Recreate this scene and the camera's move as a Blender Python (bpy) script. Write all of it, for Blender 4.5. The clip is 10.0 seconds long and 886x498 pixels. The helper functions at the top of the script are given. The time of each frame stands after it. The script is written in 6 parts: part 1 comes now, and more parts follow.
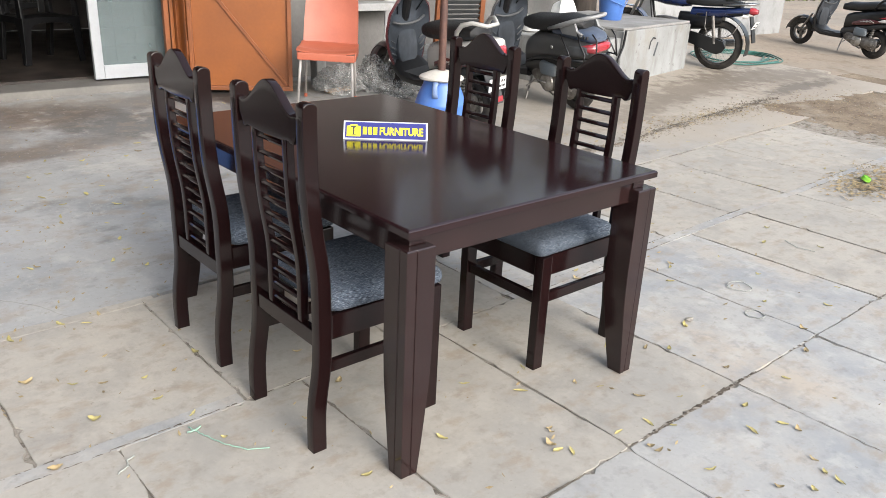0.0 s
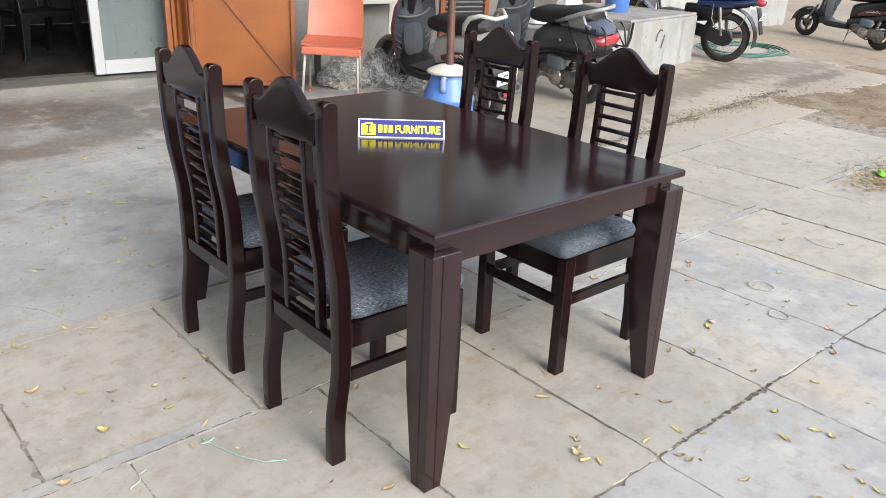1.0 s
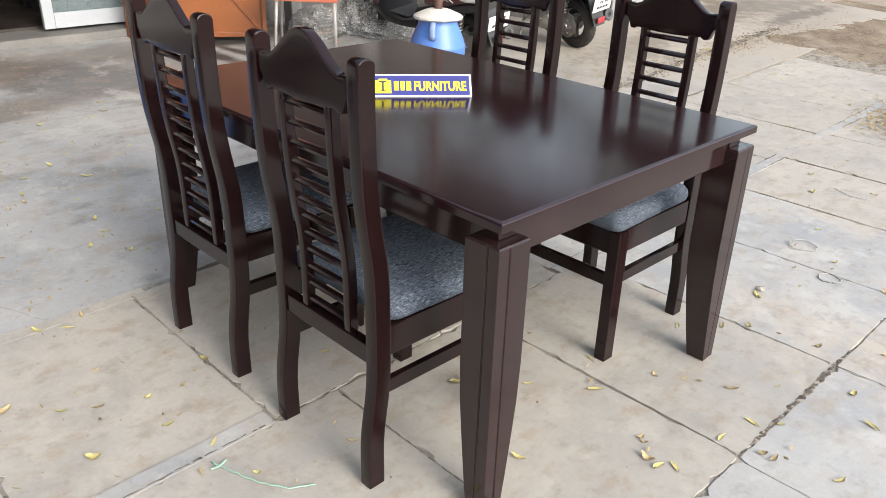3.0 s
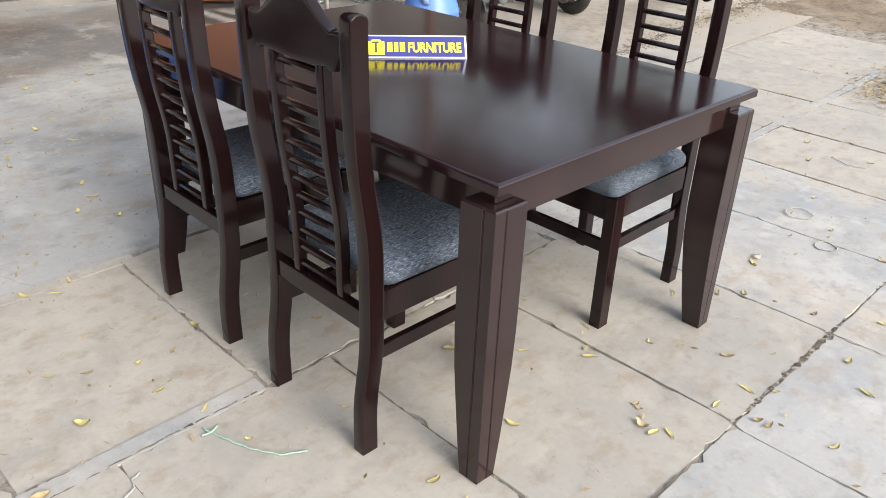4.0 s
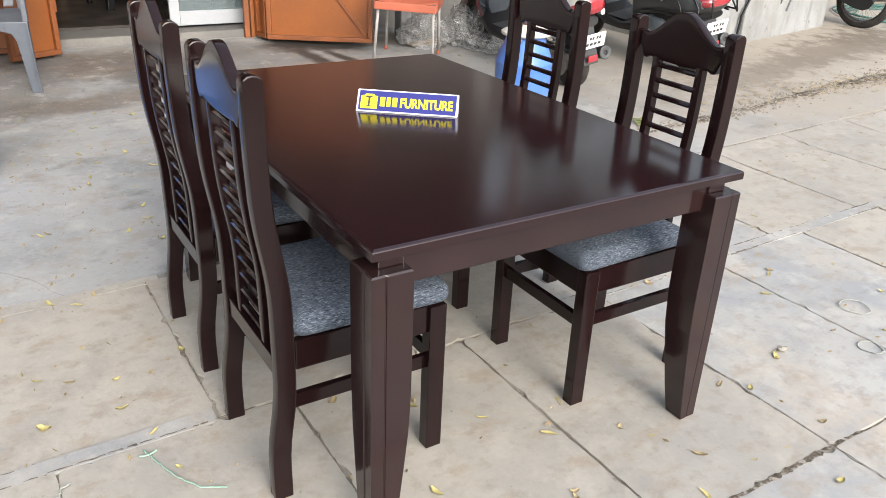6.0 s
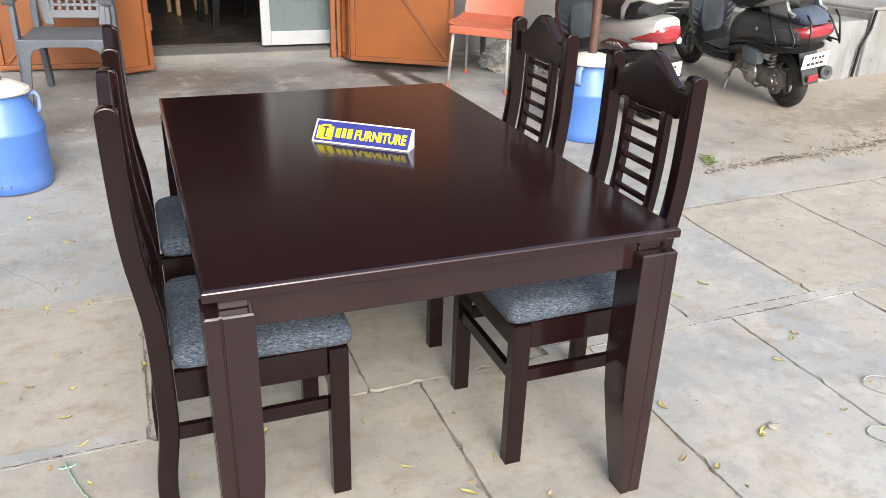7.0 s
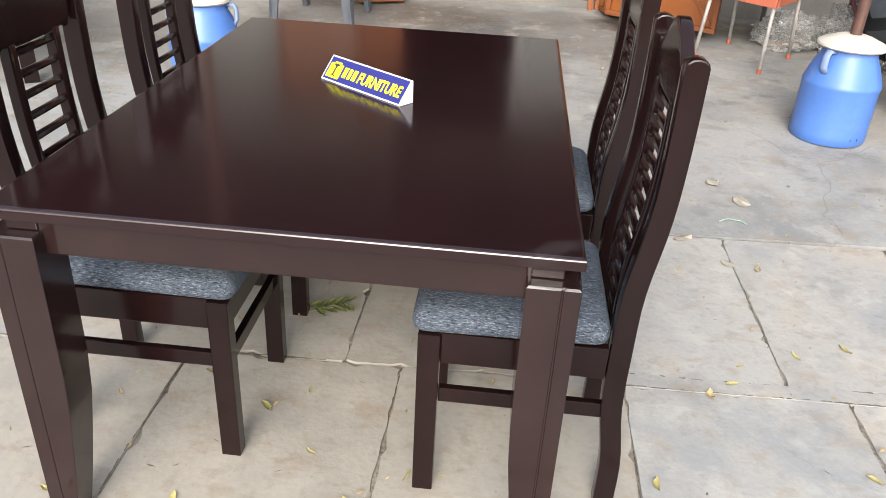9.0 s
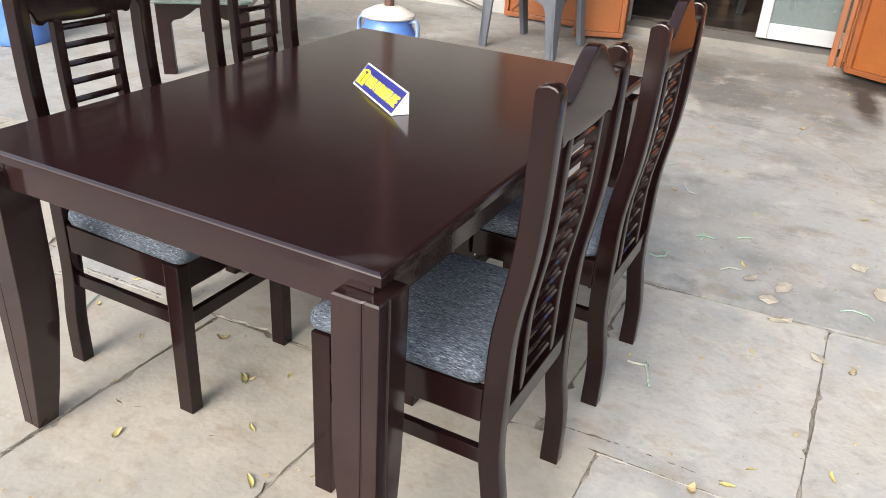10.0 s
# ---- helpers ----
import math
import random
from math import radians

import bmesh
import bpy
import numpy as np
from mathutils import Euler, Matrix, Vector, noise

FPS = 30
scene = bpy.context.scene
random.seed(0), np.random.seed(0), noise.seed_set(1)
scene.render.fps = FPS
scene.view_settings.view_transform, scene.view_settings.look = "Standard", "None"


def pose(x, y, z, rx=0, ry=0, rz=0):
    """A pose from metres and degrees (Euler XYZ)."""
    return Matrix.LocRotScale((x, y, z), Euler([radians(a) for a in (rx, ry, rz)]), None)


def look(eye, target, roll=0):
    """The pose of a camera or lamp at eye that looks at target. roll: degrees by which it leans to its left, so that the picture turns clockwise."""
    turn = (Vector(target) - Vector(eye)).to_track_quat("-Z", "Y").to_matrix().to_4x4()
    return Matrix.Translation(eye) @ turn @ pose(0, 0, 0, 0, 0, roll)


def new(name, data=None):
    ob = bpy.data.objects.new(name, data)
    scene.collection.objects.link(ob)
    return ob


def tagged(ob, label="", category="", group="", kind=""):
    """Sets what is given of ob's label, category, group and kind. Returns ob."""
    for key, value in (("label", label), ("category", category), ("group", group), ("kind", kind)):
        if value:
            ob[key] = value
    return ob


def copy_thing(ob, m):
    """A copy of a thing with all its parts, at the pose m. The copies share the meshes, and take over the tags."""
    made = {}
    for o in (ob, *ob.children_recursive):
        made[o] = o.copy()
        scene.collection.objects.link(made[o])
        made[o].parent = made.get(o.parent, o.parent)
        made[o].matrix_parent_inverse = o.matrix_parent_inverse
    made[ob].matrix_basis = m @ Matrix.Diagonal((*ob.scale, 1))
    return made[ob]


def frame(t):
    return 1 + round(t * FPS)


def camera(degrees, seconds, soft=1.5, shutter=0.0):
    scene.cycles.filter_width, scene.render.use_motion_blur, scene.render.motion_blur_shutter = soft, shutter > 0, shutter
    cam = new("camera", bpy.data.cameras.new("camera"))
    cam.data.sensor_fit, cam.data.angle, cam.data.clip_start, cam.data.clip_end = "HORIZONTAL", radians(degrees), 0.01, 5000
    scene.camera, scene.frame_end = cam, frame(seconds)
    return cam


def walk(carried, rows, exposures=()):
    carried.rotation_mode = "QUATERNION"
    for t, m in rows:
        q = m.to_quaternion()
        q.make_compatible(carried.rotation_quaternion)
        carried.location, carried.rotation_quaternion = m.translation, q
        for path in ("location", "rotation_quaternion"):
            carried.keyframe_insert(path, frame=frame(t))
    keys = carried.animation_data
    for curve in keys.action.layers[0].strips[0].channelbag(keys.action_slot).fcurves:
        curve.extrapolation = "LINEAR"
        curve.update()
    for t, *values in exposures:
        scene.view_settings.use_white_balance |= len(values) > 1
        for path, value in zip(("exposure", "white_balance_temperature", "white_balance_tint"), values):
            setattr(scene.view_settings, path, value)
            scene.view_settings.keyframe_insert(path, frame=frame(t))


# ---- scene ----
cam = camera(58.8, 10.0, soft=0.75)
PATH = [
    (0, (-1.158, -1.445, 1.445), (0.074, -0.049, 0.713), 2.7),
    (0.5, (-1.156, -1.425, 1.438), (0.077, -0.033, 0.701), 2.7),
    (1, (-1.147, -1.326, 1.437), (0.083, 0.062, 0.689), 2.5),
    (1.5, (-1.121, -1.21, 1.43), (0.111, 0.167, 0.664), 2.3),
    (2, (-1.06, -1.065, 1.413), (0.18, 0.292, 0.624), 2.0),
    (2.5, (-1.049, -0.959, 1.397), (0.203, 0.366, 0.574), 1.7),
    (3, (-1.057, -0.913, 1.371), (0.208, 0.372, 0.506), 1.7),
    (4.5, (-1.035, -0.891, 1.339), (0.217, 0.347, 0.391), 2.4),
    (5, (-1.004, -0.974, 1.375), (0.227, 0.282, 0.422), 3.2),
    (5.5, (-0.846, -1.128, 1.399), (0.276, 0.241, 0.467), 3.8),
    (6, (-0.607, -1.193, 1.404), (0.369, 0.329, 0.548), 2.5),
    (6.2, (-0.514, -1.193, 1.415), (0.426, 0.364, 0.583), 2.4),
    (7.3, (0.092, -1.375, 1.441), (0.671, 0.347, 0.603), 2.0),
    (7.5, (0.175, -1.354, 1.431), (0.707, 0.374, 0.577), 2.4),
    (8, (0.407, -1.36, 1.445), (0.736, 0.387, 0.529), 2.7),
    (8.5, (0.653, -1.326, 1.436), (0.76, 0.418, 0.463), 2.7),
    (9, (0.899, -1.148, 1.382), (0.774, 0.605, 0.428), 3.2),
    (9.5, (1.241, -0.99, 1.372), (0.847, 0.757, 0.483), 1.4),
    (10, (1.627, -0.923, 1.369), (0.827, 0.667, 0.457), 3.6),
]
SKY, SUN, EXPOSURE = 0.15, 0.42, 1.68
walk(cam, [(t, look(eye, target, roll)) for t, eye, target, roll in PATH],
     [(0.0, EXPOSURE - 0.11, 6200, 10), (2.0, EXPOSURE - 0.03, 6230, 10), (4.0, EXPOSURE + 0.01, 6260, 10), (8.0, EXPOSURE + 0.01, 6310, 10), (9.0, EXPOSURE + 0.05, 6390, 10), (10.0, EXPOSURE + 0.16, 6480, 10)])

# ---- world, sun, exposure ----
world = bpy.data.worlds.new("sky")
scene.world = world
world.use_nodes = True
wn = world.node_tree.nodes
sky = wn.new("ShaderNodeTexSky")
sky.sky_type = "NISHITA"
sky.sun_disc = False
sky.sun_elevation = radians(31)
sky.sun_rotation = radians(184)
sky.air_density, sky.dust_density, sky.ozone_density = 1.2, 4.0, 0.6
wn["Background"].inputs["Strength"].default_value = SKY
haze = wn.new("ShaderNodeHueSaturation")
haze.inputs["Saturation"].default_value = 0.5
world.node_tree.links.new(sky.outputs["Color"], haze.inputs["Color"])
world.node_tree.links.new(haze.outputs["Color"], wn["Background"].inputs["Color"])

sun_data = bpy.data.lights.new("sun", "SUN")
sun_data.energy, sun_data.angle, sun_data.color = SUN, radians(28), (1.0, 0.98, 0.955)
sun = new("sun", sun_data)
sun.matrix_world = look((-0.3, -12.0, 7.7), (0.5, 0.8, 0))
scene.view_settings.exposure = EXPOSURE


# ---- materials ----
def material(name, c1, c2=None, scale=6.0, rough=0.5, fine=60.0, fine_amount=0.25, bump=0.1, metal=0.0, coat=0.0,
             rough_var=0.1, space="Object", spec=0.5, island=0.0, stretch=(1, 1, 1)):
    """A surface with colour that varies broadly between c1 and c2, with a finer grain, relief and uneven gloss."""
    m = bpy.data.materials.new(name)
    m.use_nodes = True
    nt = m.node_tree
    n, l = nt.nodes, nt.links
    b = n["Principled BSDF"]
    c2 = c2 or tuple(v * 0.8 for v in c1)
    if space == "World":
        src = n.new("ShaderNodeNewGeometry").outputs["Position"]
    else:
        src = n.new("ShaderNodeTexCoord").outputs["Object"]
    mp = n.new("ShaderNodeMapping")
    mp.inputs["Scale"].default_value = stretch
    l.new(src, mp.inputs["Vector"])
    big = n.new("ShaderNodeTexNoise")
    big.inputs["Scale"].default_value, big.inputs["Detail"].default_value = scale, 5
    small = n.new("ShaderNodeTexNoise")
    small.inputs["Scale"].default_value, small.inputs["Detail"].default_value = fine, 4
    l.new(mp.outputs[0], big.inputs["Vector"])
    l.new(mp.outputs[0], small.inputs["Vector"])
    ramp = n.new("ShaderNodeMapRange")
    ramp.inputs["From Min"].default_value, ramp.inputs["From Max"].default_value = 0.35, 0.65
    l.new(big.outputs["Fac"], ramp.inputs["Value"])
    mix = n.new("ShaderNodeMix")
    mix.data_type = "RGBA"
    mix.inputs["A"].default_value, mix.inputs["B"].default_value = (*c1, 1), (*c2, 1)
    l.new(ramp.outputs[0], mix.inputs["Factor"])
    hsv = n.new("ShaderNodeHueSaturation")
    val = n.new("ShaderNodeMapRange")
    val.inputs["To Min"].default_value, val.inputs["To Max"].default_value = 1 - fine_amount, 1 + fine_amount
    l.new(small.outputs["Fac"], val.inputs["Value"])
    value = val.outputs[0]
    if island:
        info = n.new("ShaderNodeObjectInfo")
        var = n.new("ShaderNodeMapRange")
        var.inputs["To Min"].default_value, var.inputs["To Max"].default_value = 1 - island, 1 + island
        l.new(info.outputs["Random"], var.inputs["Value"])
        mul = n.new("ShaderNodeMath")
        mul.operation = "MULTIPLY"
        l.new(value, mul.inputs[0])
        l.new(var.outputs[0], mul.inputs[1])
        value = mul.outputs[0]
    l.new(value, hsv.inputs["Value"])
    l.new(mix.outputs["Result"], hsv.inputs["Color"])
    l.new(hsv.outputs[0], b.inputs["Base Color"])
    rr = n.new("ShaderNodeMapRange")
    rr.inputs["To Min"].default_value, rr.inputs["To Max"].default_value = max(rough - rough_var, 0.02), min(rough + rough_var, 1)
    l.new(big.outputs["Fac"], rr.inputs["Value"])
    l.new(rr.outputs[0], b.inputs["Roughness"])
    b.inputs["Metallic"].default_value = metal
    b.inputs["Coat Weight"].default_value = coat
    b.inputs["Coat Roughness"].default_value = 0.12
    b.inputs["Specular IOR Level"].default_value = spec
    if bump:
        bp = n.new("ShaderNodeBump")
        bp.inputs["Strength"].default_value, bp.inputs["Distance"].default_value = bump, 0.01
        l.new(small.outputs["Fac"], bp.inputs["Height"])
        l.new(bp.outputs[0], b.inputs["Normal"])
    return m


def extra(m, c, scale, low, high, amount=1.0, kind="noise", stretch=(1, 1, 1)):
    """Lays stains, dust or cracks of colour c over a material."""
    nt = m.node_tree
    n, l = nt.nodes, nt.links
    b = n["Principled BSDF"]
    old = b.inputs["Base Color"].links[0].from_socket
    src = n.new("ShaderNodeNewGeometry").outputs["Position"]
    mp = n.new("ShaderNodeMapping")
    mp.inputs["Scale"].default_value = stretch
    mp.inputs["Location"].default_value = (scale * 0.37, scale * 1.3, 0)
    l.new(src, mp.inputs["Vector"])
    if kind == "crack":
        warp = n.new("ShaderNodeTexNoise")
        warp.inputs["Scale"].default_value = 3.0
        l.new(mp.outputs[0], warp.inputs["Vector"])
        add = n.new("ShaderNodeMix")
        add.data_type = "VECTOR"
        add.inputs["Factor"].default_value = 0.18
        l.new(mp.outputs[0], add.inputs["A"])
        l.new(warp.outputs["Color"], add.inputs["B"])
        tex = n.new("ShaderNodeTexVoronoi")
        tex.feature = "DISTANCE_TO_EDGE"
        tex.inputs["Scale"].default_value = scale
        l.new(add.outputs["Result"], tex.inputs["Vector"])
        out = tex.outputs["Distance"]
    else:
        tex = n.new("ShaderNodeTexNoise")
        tex.inputs["Scale"].default_value, tex.inputs["Detail"].default_value = scale, 8
        tex.inputs["Roughness"].default_value = 0.65
        l.new(mp.outputs[0], tex.inputs["Vector"])
        out = tex.outputs["Fac"]
    r = n.new("ShaderNodeMapRange")
    r.inputs["From Min"].default_value, r.inputs["From Max"].default_value = low, high
    r.inputs["To Min"].default_value, r.inputs["To Max"].default_value = (amount, 0) if kind == "crack" else (0, amount)
    l.new(out, r.inputs["Value"])
    mix = n.new("ShaderNodeMix")
    mix.data_type = "RGBA"
    mix.inputs["B"].default_value = (*c, 1)
    l.new(r.outputs[0], mix.inputs["Factor"])
    l.new(old, mix.inputs["A"])
    l.new(mix.outputs["Result"], b.inputs["Base Color"])
    return m


def spot(m, c, x, y, rx, ry, turn=0.0, amount=0.8, ragged=0.9, fine=3.0):
    """One stain of colour c on the ground, round x, y, with a ragged edge."""
    nt = m.node_tree
    n, l = nt.nodes, nt.links
    b = n["Principled BSDF"]
    old = b.inputs["Base Color"].links[0].from_socket
    geo = n.new("ShaderNodeNewGeometry").outputs["Position"]
    mp = n.new("ShaderNodeMapping")
    mp.vector_type = "TEXTURE"
    mp.inputs["Location"].default_value = (x, y, 0)
    mp.inputs["Rotation"].default_value = (0, 0, radians(turn))
    mp.inputs["Scale"].default_value = (rx, ry, 100)
    l.new(geo, mp.inputs["Vector"])
    far = n.new("ShaderNodeVectorMath")
    far.operation = "LENGTH"
    l.new(mp.outputs[0], far.inputs[0])
    tex = n.new("ShaderNodeTexNoise")
    tex.inputs["Scale"].default_value, tex.inputs["Detail"].default_value, tex.inputs["Roughness"].default_value = fine, 8, 0.65
    l.new(geo, tex.inputs["Vector"])
    add = n.new("ShaderNodeMath")
    add.operation = "MULTIPLY_ADD"
    add.inputs[1].default_value = ragged * 2.4
    l.new(tex.outputs["Fac"], add.inputs[0])
    l.new(far.outputs["Value"], add.inputs[2])
    r = n.new("ShaderNodeMapRange")
    r.inputs["From Min"].default_value, r.inputs["From Max"].default_value = 0.6 + ragged * 1.2, 1.35 + ragged * 1.2
    r.inputs["To Min"].default_value, r.inputs["To Max"].default_value = amount, 0
    l.new(add.outputs[0], r.inputs["Value"])
    mix = n.new("ShaderNodeMix")
    mix.data_type = "RGBA"
    mix.inputs["B"].default_value = (*c, 1)
    l.new(r.outputs[0], mix.inputs["Factor"])
    l.new(old, mix.inputs["A"])
    l.new(mix.outputs["Result"], b.inputs["Base Color"])
    return m


WOOD = material("dark_varnished_wood", (0.0150, 0.0056, 0.0063), (0.0108, 0.0042, 0.0048), 5, 0.145, 90, 0.3, 0.010, rough_var=0.045, stretch=(1, 0.25, 1), spec=0.5)
spot(WOOD, (0.11, 0.10, 0.105), 1.01, 0.035, 0.05, 0.02, 35, 0.12, 0.8, 30)
# Table wood again, lighter: daylight on legs and aprons is in the colour.
WOOD_LIT_SIDES = material("lit_side_wood", (0.0185, 0.0090, 0.0087), (0.0135, 0.0066, 0.0065), 6, 0.14, 90, 0.3, 0.012, rough_var=0.07, stretch=(1, 1, 0.25), spec=0.5)
WOOD_CHAIR = material("dark_varnished_chair_wood", (0.0105, 0.0042, 0.0043), (0.0070, 0.0030, 0.0031), 7, 0.14, 80, 0.3, 0.008, rough_var=0.05, stretch=(1, 1, 0.25), spec=0.33)
FABRIC = material("grey_woven_fabric", (0.074, 0.090, 0.115), (0.050, 0.062, 0.082), 60, 0.92, 330, 0.6, 0.45, rough_var=0.05, stretch=(0.22, 1, 1), spec=0.15)
extra(FABRIC, (0.215, 0.240, 0.270), 400, 0.52, 0.62, 0.8, stretch=(0.22, 1, 1))
extra(FABRIC, (0.0075, 0.0105, 0.017), 360, 0.52, 0.62, 0.85, stretch=(0.22, 1, 1))
SLAB = material("stone_slab", (0.318, 0.306, 0.281), (0.292, 0.288, 0.276), 1.5, 0.78, 60, 0.08, 0.14, space="World", island=0.06, spec=0.3)
extra(SLAB, (0.352, 0.300, 0.238), 1.2, 0.48, 0.62, 0.75)
extra(SLAB, (0.222, 0.232, 0.240), 1.9, 0.48, 0.63, 0.75)
extra(SLAB, (0.168, 0.174, 0.180), 3.6, 0.53, 0.68, 0.5)
extra(SLAB, (0.372, 0.362, 0.338), 5.5, 0.52, 0.64, 0.6)
extra(SLAB, (0.235, 0.195, 0.150), 9, 0.53, 0.66, 0.5, stretch=(1, 1.5, 1))
extra(SLAB, (0.170, 0.166, 0.158), 17, 0.54, 0.68, 0.45)
extra(SLAB, (0.150, 0.122, 0.092), 30, 0.67, 0.72, 0.5)
extra(SLAB, (0.375, 0.362, 0.337), 48, 0.62, 0.70, 0.3)
extra(SLAB, (0.150, 0.140, 0.125), 95, 0.63, 0.70, 0.4)
SLAB_TAN = material("tan_stone_slab", (0.318, 0.290, 0.246), (0.284, 0.266, 0.234), 1.5, 0.78, 60, 0.08, 0.14, space="World", island=0.06, spec=0.3)
extra(SLAB_TAN, (0.240, 0.228, 0.206), 1.9, 0.48, 0.63, 0.75)
extra(SLAB_TAN, (0.180, 0.172, 0.158), 3.6, 0.54, 0.70, 0.55)
extra(SLAB_TAN, (0.352, 0.322, 0.275), 5.5, 0.52, 0.64, 0.55)
extra(SLAB_TAN, (0.232, 0.184, 0.136), 7, 0.53, 0.66, 0.55, stretch=(1, 1.5, 1))
extra(SLAB_TAN, (0.185, 0.162, 0.134), 15, 0.53, 0.68, 0.45)
extra(SLAB_TAN, (0.165, 0.130, 0.094), 30, 0.65, 0.71, 0.5)
extra(SLAB_TAN, (0.355, 0.330, 0.290), 48, 0.62, 0.70, 0.35)
extra(SLAB_TAN, (0.150, 0.132, 0.110), 95, 0.63, 0.70, 0.4)
APRON = material("stained_cement", (0.284, 0.280, 0.268), (0.244, 0.250, 0.250), 1.2, 0.7, 45, 0.10, 0.14, space="World", spec=0.35)
for args in (((0.102, 0.075, 0.056), 0.32, 4.62, 0.5, 0.36, 0, 0.85), ((0.116, 0.085, 0.061), 0.05, 3.78, 0.7, 0.16, 8, 0.75), ((0.088, 0.087, 0.085), 0.82, 4.15, 0.5, 0.42, 0, 0.8), ((0.238, 0.211, 0.173), 5.9, 3.0, 2.6, 0.9, 8, 0.75), ((0.102, 0.092, 0.082), -0.5, 4.1, 0.6, 0.5, 0, 0.75),
             ((0.109, 0.102, 0.095), -1.6, 3.9, 0.6, 0.7, 0, 0.6), ((0.102, 0.088, 0.078), 0.9, 4.75, 0.8, 0.22, 0, 0.65), ((0.116, 0.105, 0.095), 1.4, 4.4, 0.45, 0.4, 0, 0.55),
             ((0.122, 0.109, 0.095), -2.4, 4.6, 0.9, 0.4, 0, 0.6), ((0.102, 0.085, 0.068), 2.7, 4.75, 0.6, 0.25, -10, 0.7), ((0.313, 0.306, 0.292), 1.95, 3.2, 0.28, 0.2, 30, 0.5), ((0.320, 0.313, 0.299), 2.3, 3.75, 0.35, 0.14, -25, 0.5)):
    spot(APRON, *args)
extra(APRON, (0.306, 0.275, 0.236), 0.9, 0.5, 0.66, 0.4)
extra(APRON, (0.150, 0.156, 0.160), 1.3, 0.49, 0.64, 0.7)
extra(APRON, (0.100, 0.098, 0.095), 3.1, 0.54, 0.68, 0.6, stretch=(1, 1.7, 1))
extra(APRON, (0.220, 0.182, 0.142), 6.5, 0.52, 0.64, 0.5, stretch=(1, 1.4, 1))
extra(APRON, (0.150, 0.118, 0.090), 24, 0.66, 0.72, 0.5)
extra(APRON, (0.129, 0.112, 0.095), 0.5, 0.0, 0.0022, 0.5, kind="crack")
extra(APRON, (0.367, 0.354, 0.326), 3.8, 0.57, 0.66, 0.5)
extra(APRON, (0.354, 0.340, 0.313), 42, 0.60, 0.68, 0.45)
extra(APRON, (0.129, 0.119, 0.105), 80, 0.63, 0.70, 0.4)
for args in (((0.285, 0.248, 0.200), 7.6, 3.0, 3.9, 2.3, 6, 0.9, 0.5, 1.6), ((0.225, 0.190, 0.148), 7.6, 2.7, 1.6, 0.5, 6, 0.7, 0.9, 3.0), ((0.17, 0.155, 0.135), 4.7, 3.9, 1.0, 0.5, 20, 0.55, 0.9, 3.0),
             ((0.135, 0.108, 0.080), 6.6, 3.2, 1.5, 0.35, 12, 0.7, 1.7, 7.0), ((0.120, 0.098, 0.074), 8.1, 3.3, 1.2, 0.4, -8, 0.7, 1.7, 7.0), ((0.150, 0.125, 0.096), 5.3, 2.85, 1.3, 0.28, 8, 0.65, 1.7, 9.0),
             ((0.340, 0.305, 0.255), 6.0, 2.7, 1.0, 0.22, 10, 0.6, 1.5, 6.0), ((0.085, 0.070, 0.054), 7.9, 2.75, 0.9, 0.12, 4, 0.75, 1.6, 9.0)):
    spot(APRON, *args)
extra(APRON, (0.170, 0.140, 0.105), 33, 0.60, 0.68, 0.5)
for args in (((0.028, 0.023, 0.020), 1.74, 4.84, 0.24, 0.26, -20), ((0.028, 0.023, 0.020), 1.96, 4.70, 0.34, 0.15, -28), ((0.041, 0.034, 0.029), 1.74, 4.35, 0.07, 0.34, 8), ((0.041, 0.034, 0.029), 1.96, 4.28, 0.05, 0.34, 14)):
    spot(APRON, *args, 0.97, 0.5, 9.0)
JOINT = material("dirty_joint", (0.262, 0.238, 0.204), (0.200, 0.178, 0.148), 14, 0.95, 90, 0.4, 0.6, space="World", spec=0.1)
DUST = material("sandy_ground", (0.272, 0.221, 0.170), (0.218, 0.184, 0.146), 0.5, 0.95, 14, 0.22, 0.4, space="World", spec=0.1)
extra(DUST, (0.235, 0.208, 0.172), 0.35, 0.5, 0.62, 0.7)
extra(DUST, (0.150, 0.112, 0.078), 2.2, 0.55, 0.68, 0.6)
extra(DUST, (0.116, 0.082, 0.054), 16, 0.6, 0.7, 0.6)
extra(JOINT, (0.080, 0.068, 0.054), 13, 0.53, 0.60, 0.75)
SOIL = material("loose_soil", (0.215, 0.172, 0.125), (0.140, 0.108, 0.077), 2.2, 0.97, 40, 0.35, 0.8, space="World", spec=0.1)
extra(SOIL, (0.26, 0.23, 0.19), 1.4, 0.54, 0.66, 0.6)
extra(SOIL, (0.075, 0.056, 0.040), 14, 0.54, 0.66, 0.65)
extra(SOIL, (0.36, 0.32, 0.26), 40, 0.61, 0.68, 0.6)
RUBBLE = material("pale_cement_rubble", (0.245, 0.215, 0.175), (0.130, 0.110, 0.086), 9, 0.95, 60, 0.3, 0.4, space="World", spec=0.1)
PACKED = material("packed_joint_dirt", (0.185, 0.160, 0.128), (0.105, 0.090, 0.072), 11, 0.97, 60, 0.4, 0.6, space="World", spec=0.05)
extra(PACKED, (0.055, 0.046, 0.037), 5, 0.52, 0.62, 0.7)
CRACK = material("crack_soil", (0.115, 0.095, 0.075), (0.055, 0.046, 0.036), 30, 0.97, 60, 0.5, 0.9, space="World", spec=0.05)
extra(CRACK, (0.27, 0.245, 0.21), 45, 0.48, 0.58, 0.85)
